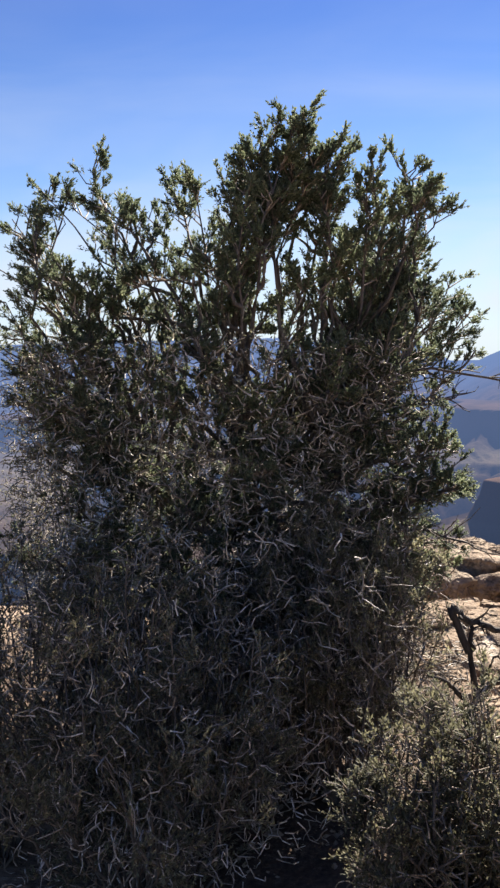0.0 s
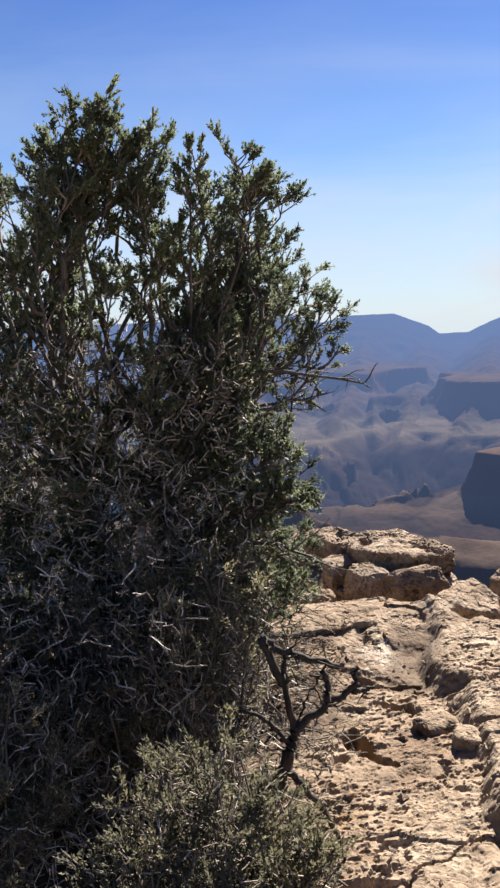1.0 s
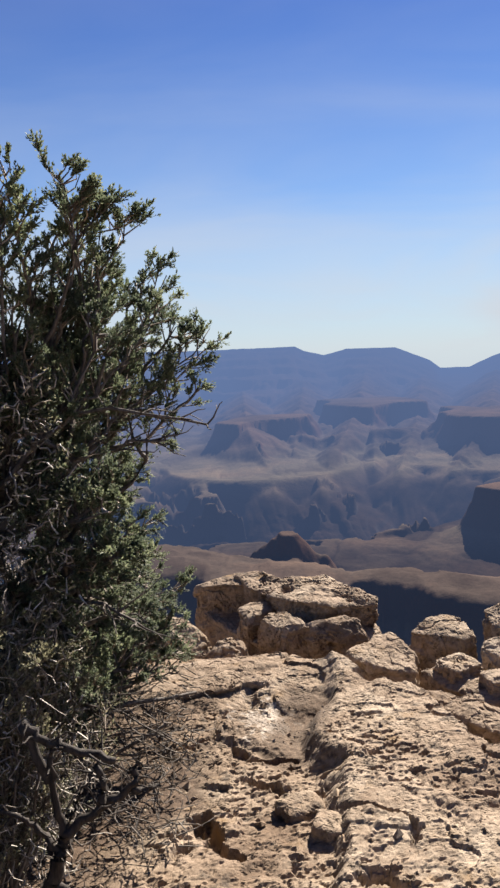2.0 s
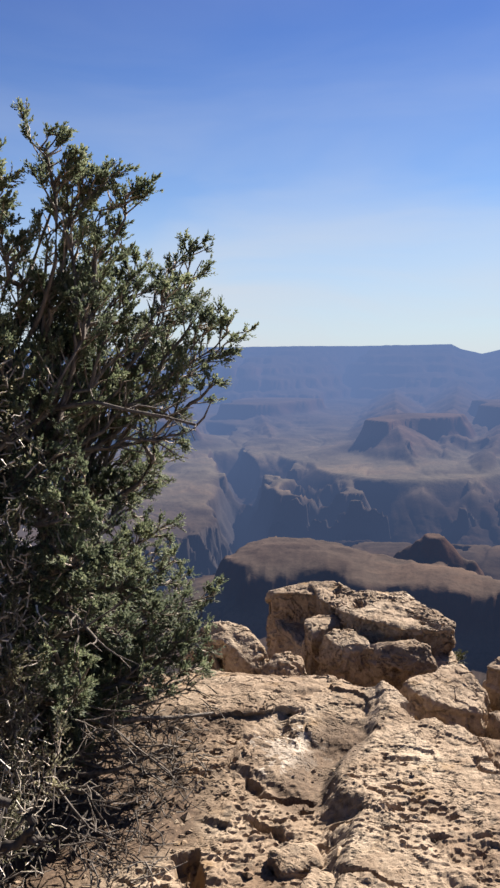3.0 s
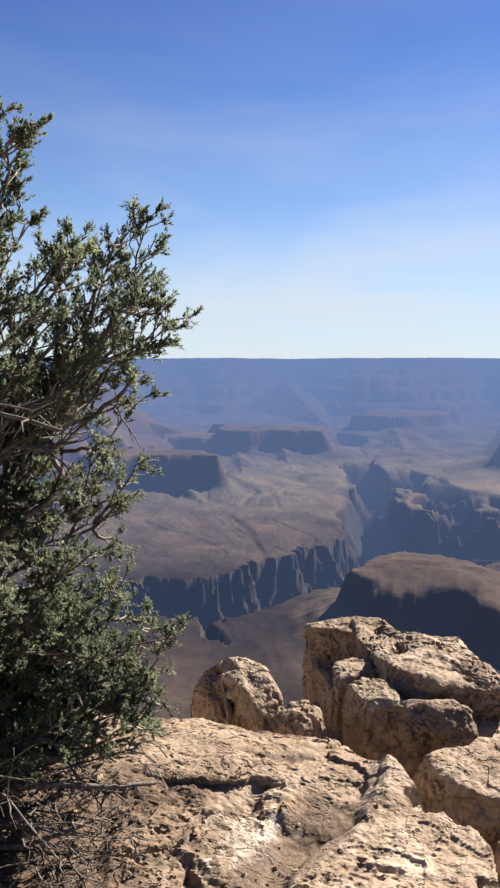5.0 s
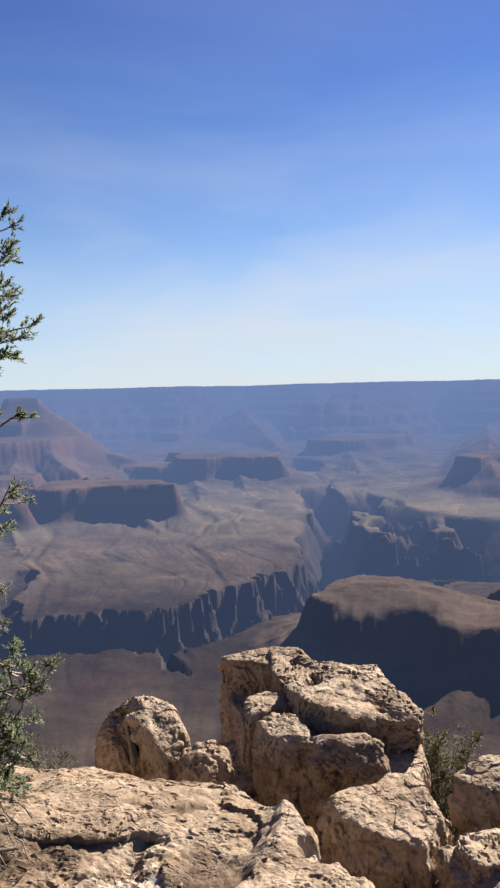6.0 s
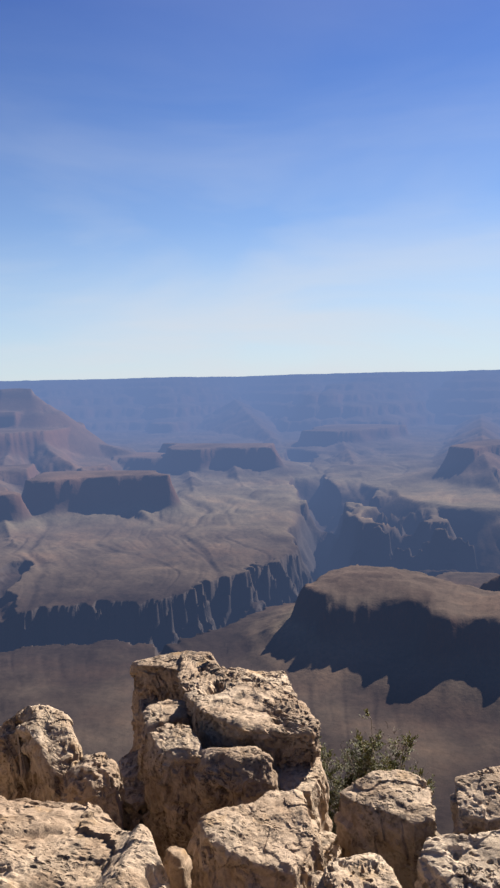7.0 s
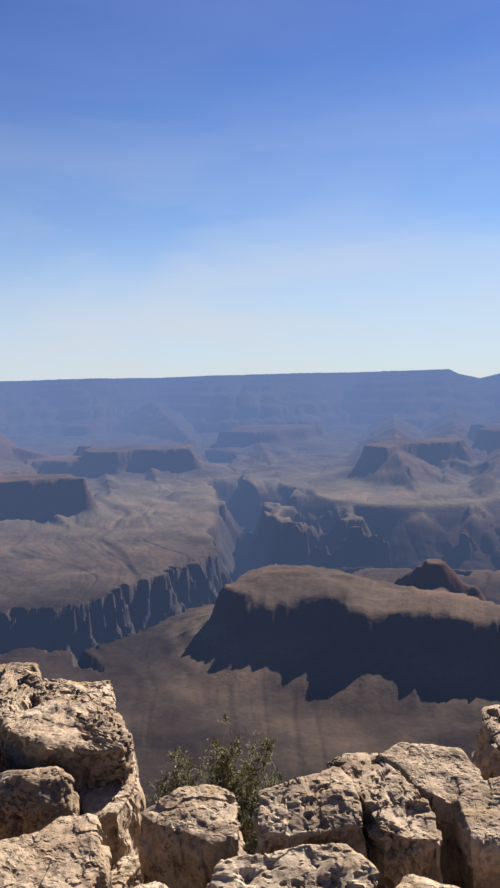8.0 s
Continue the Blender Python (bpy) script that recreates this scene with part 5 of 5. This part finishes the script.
    for start, tip in (((0.15, 3.3, 1.22), (0.98, 3.18, 1.31)), ((0.25, 3.4, 1.15), (0.80, 3.38, 1.24)), ((0.3, 3.7, 1.2), (0.72, 3.85, 1.32)), ((0.1, 3.2, 0.9), (0.75, 2.95, 0.75)), ((0.25, 3.6, 1.45), (0.68, 3.72, 1.45))):
        bare = Wood()
        p = bend(rng, start, tip, 0.09, 10)
        bare.tube(p, 0.011, 0.004, 6)
        for i in range(2, 10):
            for _ in range(2):
                w = unit(unit(np.array(tip) - np.array(start)) + rng.normal(0, 0.6, 3) + np.array([0, 0, 0.25]))
                q = bend(rng, p[i], p[i] + w * rng.uniform(0.06, 0.2), 0.1, 5)
                bare.tube(q, 0.0035, 0.0012, 4)
                bare.twigs(q[2:3], q[2:3] + unit(w + rng.normal(0, 0.6, (1, 3))) * 0.05, 0.002, 0.001)
        bare.finish("dead_branch", M_BARK, tree, "bare crooked grey branch")
    return tree


juniper()


def shrub(name, label, x, y, radius, height, seed, stems, leaf_mat, wood_mat, leaf_size, sprigs=7, spikes=8, lean=(0, 0), z=None, shoots=9, bare=0.1, dome=0.45):
    rng = np.random.default_rng(seed)
    z = floor_z(x, y) if z is None else z
    ob = tagged(group_at(name, x, y, z), label, "shrub")
    wood, twig, leaf = Wood(), Wood(), ([], [])
    for k in range(stems):
        a, u = rng.uniform(0, 2 * math.pi), math.sqrt(rng.random())
        tip = np.array([x + lean[0] + radius * u * math.cos(a), y + lean[1] + radius * u * math.sin(a), z + height * (1 - dome * u * u) * rng.uniform(0.75, 1.0)])
        foot = np.array([x + 0.12 * radius * math.cos(a), y + 0.12 * radius * math.sin(a), z - 0.03])
        p = bend(rng, foot, tip, 0.11, 9)
        wood.tube(p, 0.0055, 0.0018, 5)
        leafy(rng, twig, leaf, foot, p, 0.26 * radius + 0.04, shoots, sprigs, spikes, leaf_size, 0.2, 0.0020, bare, 0.24)
    shoots_wood, twig = twig, Wood()
    n = stems * 22                                       # short kinked dead ends all through it
    d = unit(rng.normal(0, 1, (n, 3)))
    a = np.array([x + lean[0] * 0.5, y + lean[1] * 0.5, z + 0.45 * height]) + d * np.array([radius, radius, 0.5 * height]) * rng.uniform(0.3, 1.0, n)[:, None]
    b = a + unit(d + rng.normal(0, 0.9, (n, 3))) * rng.uniform(0.015, 0.05, n)[:, None]
    b = a + (b - a) * 0.7
    twig.twigs(a, b, 0.0022, 0.0017)
    for _ in range(2):
        c2 = b + unit(unit(b - a) + rng.normal(0, 0.7, (n, 3))) * rng.uniform(0.010, 0.030, n)[:, None]
        twig.twigs(b, c2, 0.0017, 0.0011)
        a, b = b, c2
    wood.finish("stem_tangle", M_BARK, ob)["kind"] = "stuff"
    shoots_wood.finish("shoot_tangle", M_TWIG, ob)["kind"] = "stuff"
    twig.finish("twig_tangle", wood_mat, ob)["kind"] = "stuff"
    pos, way = np.concatenate(leaf[0]), np.concatenate(leaf[1])
    needles("foliage", pos, way, rng.uniform(0.5, 1.0, len(pos)) * leaf_size, 0.36 * leaf_size, leaf_mat, ob)
    return ob


shrub("sagebrush", "grey-green twiggy sagebrush beside the juniper", 0.43, 1.77, 0.25, 0.86, 2, 84, M_OLIVE, M_TWIG, 0.016, shoots=13, bare=0.08, dome=0.30)
shrub("sagebrush", "half-dead grey twiggy shrub in front of the juniper", -0.35, 2.20, 0.48, 1.10, 4, 64, M_SAGE, M_GREY, 0.017, bare=0.12, shoots=12, sprigs=8)
shrub("sagebrush", "tall half-dead grey shrub leaning out from the juniper", -0.85, 2.45, 0.45, 1.15, 5, 46, M_SAGE, M_GREY, 0.016, bare=0.15, lean=(-0.1, 0))
foot_shrub = shrub("sagebrush", "grey-green shrub growing into the juniper's foot, full of bleached sticks", 0.02, 2.75, 0.40, 0.85, 6, 40, M_SAGE, M_GREY, 0.016, bare=0.12)
shrub("sagebrush", "tall grey-brown twiggy shrub against the juniper", 0.30, 2.74, 0.38, 1.10, 7, 50, M_SAGE, M_GREY, 0.017, bare=0.15, shoots=11, dome=0.3, sprigs=8, spikes=8)
shrub("sagebrush", "low grey twiggy shrub under the juniper", -0.55, 2.85, 0.50, 0.95, 8, 44, M_SAGE, M_GREY, 0.016, bare=0.12)
rng = np.random.default_rng(77)
sticks = Wood()                                          # stout bleached sticks, forked
for _ in range(190):
    a = np.array([rng.uniform(-0.42, 0.34), rng.uniform(2.24, 2.52), rng.uniform(0.0, 0.95)])
    way = unit(rng.normal(0, 1, 3) * (1, 0.6, 0.8) + (0, -0.2, 0.1))
    p = bend(rng, a, a + way * rng.uniform(0.03, 0.10), 0.05, 6)
    sticks.tube(p, rng.uniform(0.0017, 0.0030), 0.0012, 5)
    for i in (2, 4):
        q = bend(rng, p[i], p[i] + unit(way + rng.normal(0, 0.8, 3)) * rng.uniform(0.02, 0.05), 0.06, 4)
        sticks.tube(q, 0.0018, 0.001, 4)
sticks.finish("stick_tangle", M_GREY, foot_shrub, "stout bleached forked sticks")["kind"] = "stuff"
shrub("oak_brush", "green leafy bush growing below the cliff edge", 1.88, 7.35, 0.34, 1.30, 10, 28, M_BUSH, M_BARK, 0.028, z=-2.12, sprigs=8, spikes=8, shoots=13)
shrub("oak_brush", "green leafy bush growing below the cliff edge", 1.45, 7.60, 0.42, 1.05, 12, 22, M_BUSH, M_BARK, 0.028, z=-2.2, sprigs=8, spikes=7, shoots=12)
shrub("oak_brush", "olive bush growing below the cliff edge", -0.95, 6.60, 0.45, 1.10, 14, 24, M_BUSH, M_BARK, 0.028, z=-2.05, sprigs=6, spikes=6)


def snag():
    """A small dead dark bush, crooked and leafless."""
    rng = np.random.default_rng(21)
    ob = tagged(group_at("dead_bush", 0.55, 2.45, floor_z(0.55, 2.45)), "small dark dead bush with crooked bare branches", "dead bush")

    def limb(name, pts, r0, r1, twigs=0):
        wood = Wood()
        pts = np.array(pts, float)
        t = np.linspace(0, len(pts) - 1, 4 * len(pts))
        p = np.stack([np.interp(t, np.arange(len(pts)), pts[:, k]) for k in range(3)], 1)
        p[1:-1] = (p[:-2] + p[1:-1] + p[2:]) / 3
        p[1:-1] += rng.normal(0, 0.004, (len(p) - 2, 3))
        wood.tube(p, r0, r1, 8)
        for _ in range(twigs):
            i = rng.integers(len(p) // 3, len(p))
            q = bend(rng, p[i], p[i] + unit(rng.normal(0, 1, 3) + np.array([0.2, 0, 0.3])) * rng.uniform(0.03, 0.10), 0.16, 5)
            wood.tube(q, 0.0032, 0.0012, 5)
        wood.finish(name, M_SNAG, ob)

    limb("trunk", [(0.575, 2.43, 0.22), (0.585, 2.425, 0.26), (0.594, 2.42, 0.293), (0.619, 2.42, 0.358), (0.637, 2.42, 0.423)], 0.022, 0.016, 0)
    limb("branch", [(0.637, 2.42, 0.423), (0.688, 2.42, 0.459), (0.744, 2.42, 0.495), (0.8, 2.42, 0.524), (0.821, 2.42, 0.593)], 0.0125, 0.008, 4)
    limb("branch", [(0.8, 2.42, 0.524), (0.831, 2.42, 0.528), (0.864, 2.42, 0.537)], 0.009, 0.004, 2)
    limb("branch", [(0.726, 2.42, 0.496), (0.734, 2.42, 0.547), (0.726, 2.42, 0.593)], 0.011, 0.008, 2)
    limb("branch", [(0.634, 2.42, 0.423), (0.617, 2.42, 0.503), (0.614, 2.42, 0.619), (0.624, 2.42, 0.656)], 0.011, 0.005, 6)
    limb("branch", [(0.611, 2.42, 0.555), (0.548, 2.42, 0.705), (0.594, 2.42, 0.665), (0.665, 2.42, 0.631), (0.766, 2.42, 0.599)], 0.012, 0.009, 8)
    limb("branch", [(0.623, 2.42, 0.371), (0.582, 2.42, 0.427), (0.536, 2.42, 0.469), (0.488, 2.42, 0.485)], 0.010, 0.004, 6)
    limb("branch", [(0.644, 2.42, 0.429), (0.678, 2.42, 0.525), (0.711, 2.42, 0.574)], 0.006, 0.003, 4)
    limb("root", [(0.585, 2.425, 0.27), (0.56, 2.46, 0.16), (0.52, 2.52, 0.04), (0.50, 2.56, -0.12)], 0.013, 0.008)
    limb("root", [(0.58, 2.42, 0.26), (0.53, 2.38, 0.12), (0.47, 2.36, 0.0), (0.45, 2.35, -0.12)], 0.012, 0.007)
    limb("root", [(0.613, 2.42, 0.292), (0.648, 2.42, 0.256), (0.678, 2.44, 0.20), (0.74, 2.50, 0.08), (0.78, 2.56, -0.10)], 0.011, 0.006, 0)
    limb("root", [(0.6, 2.42, 0.293), (0.568, 2.42, 0.262), (0.541, 2.42, 0.223)], 0.014, 0.006, 3)
    return ob


snag()
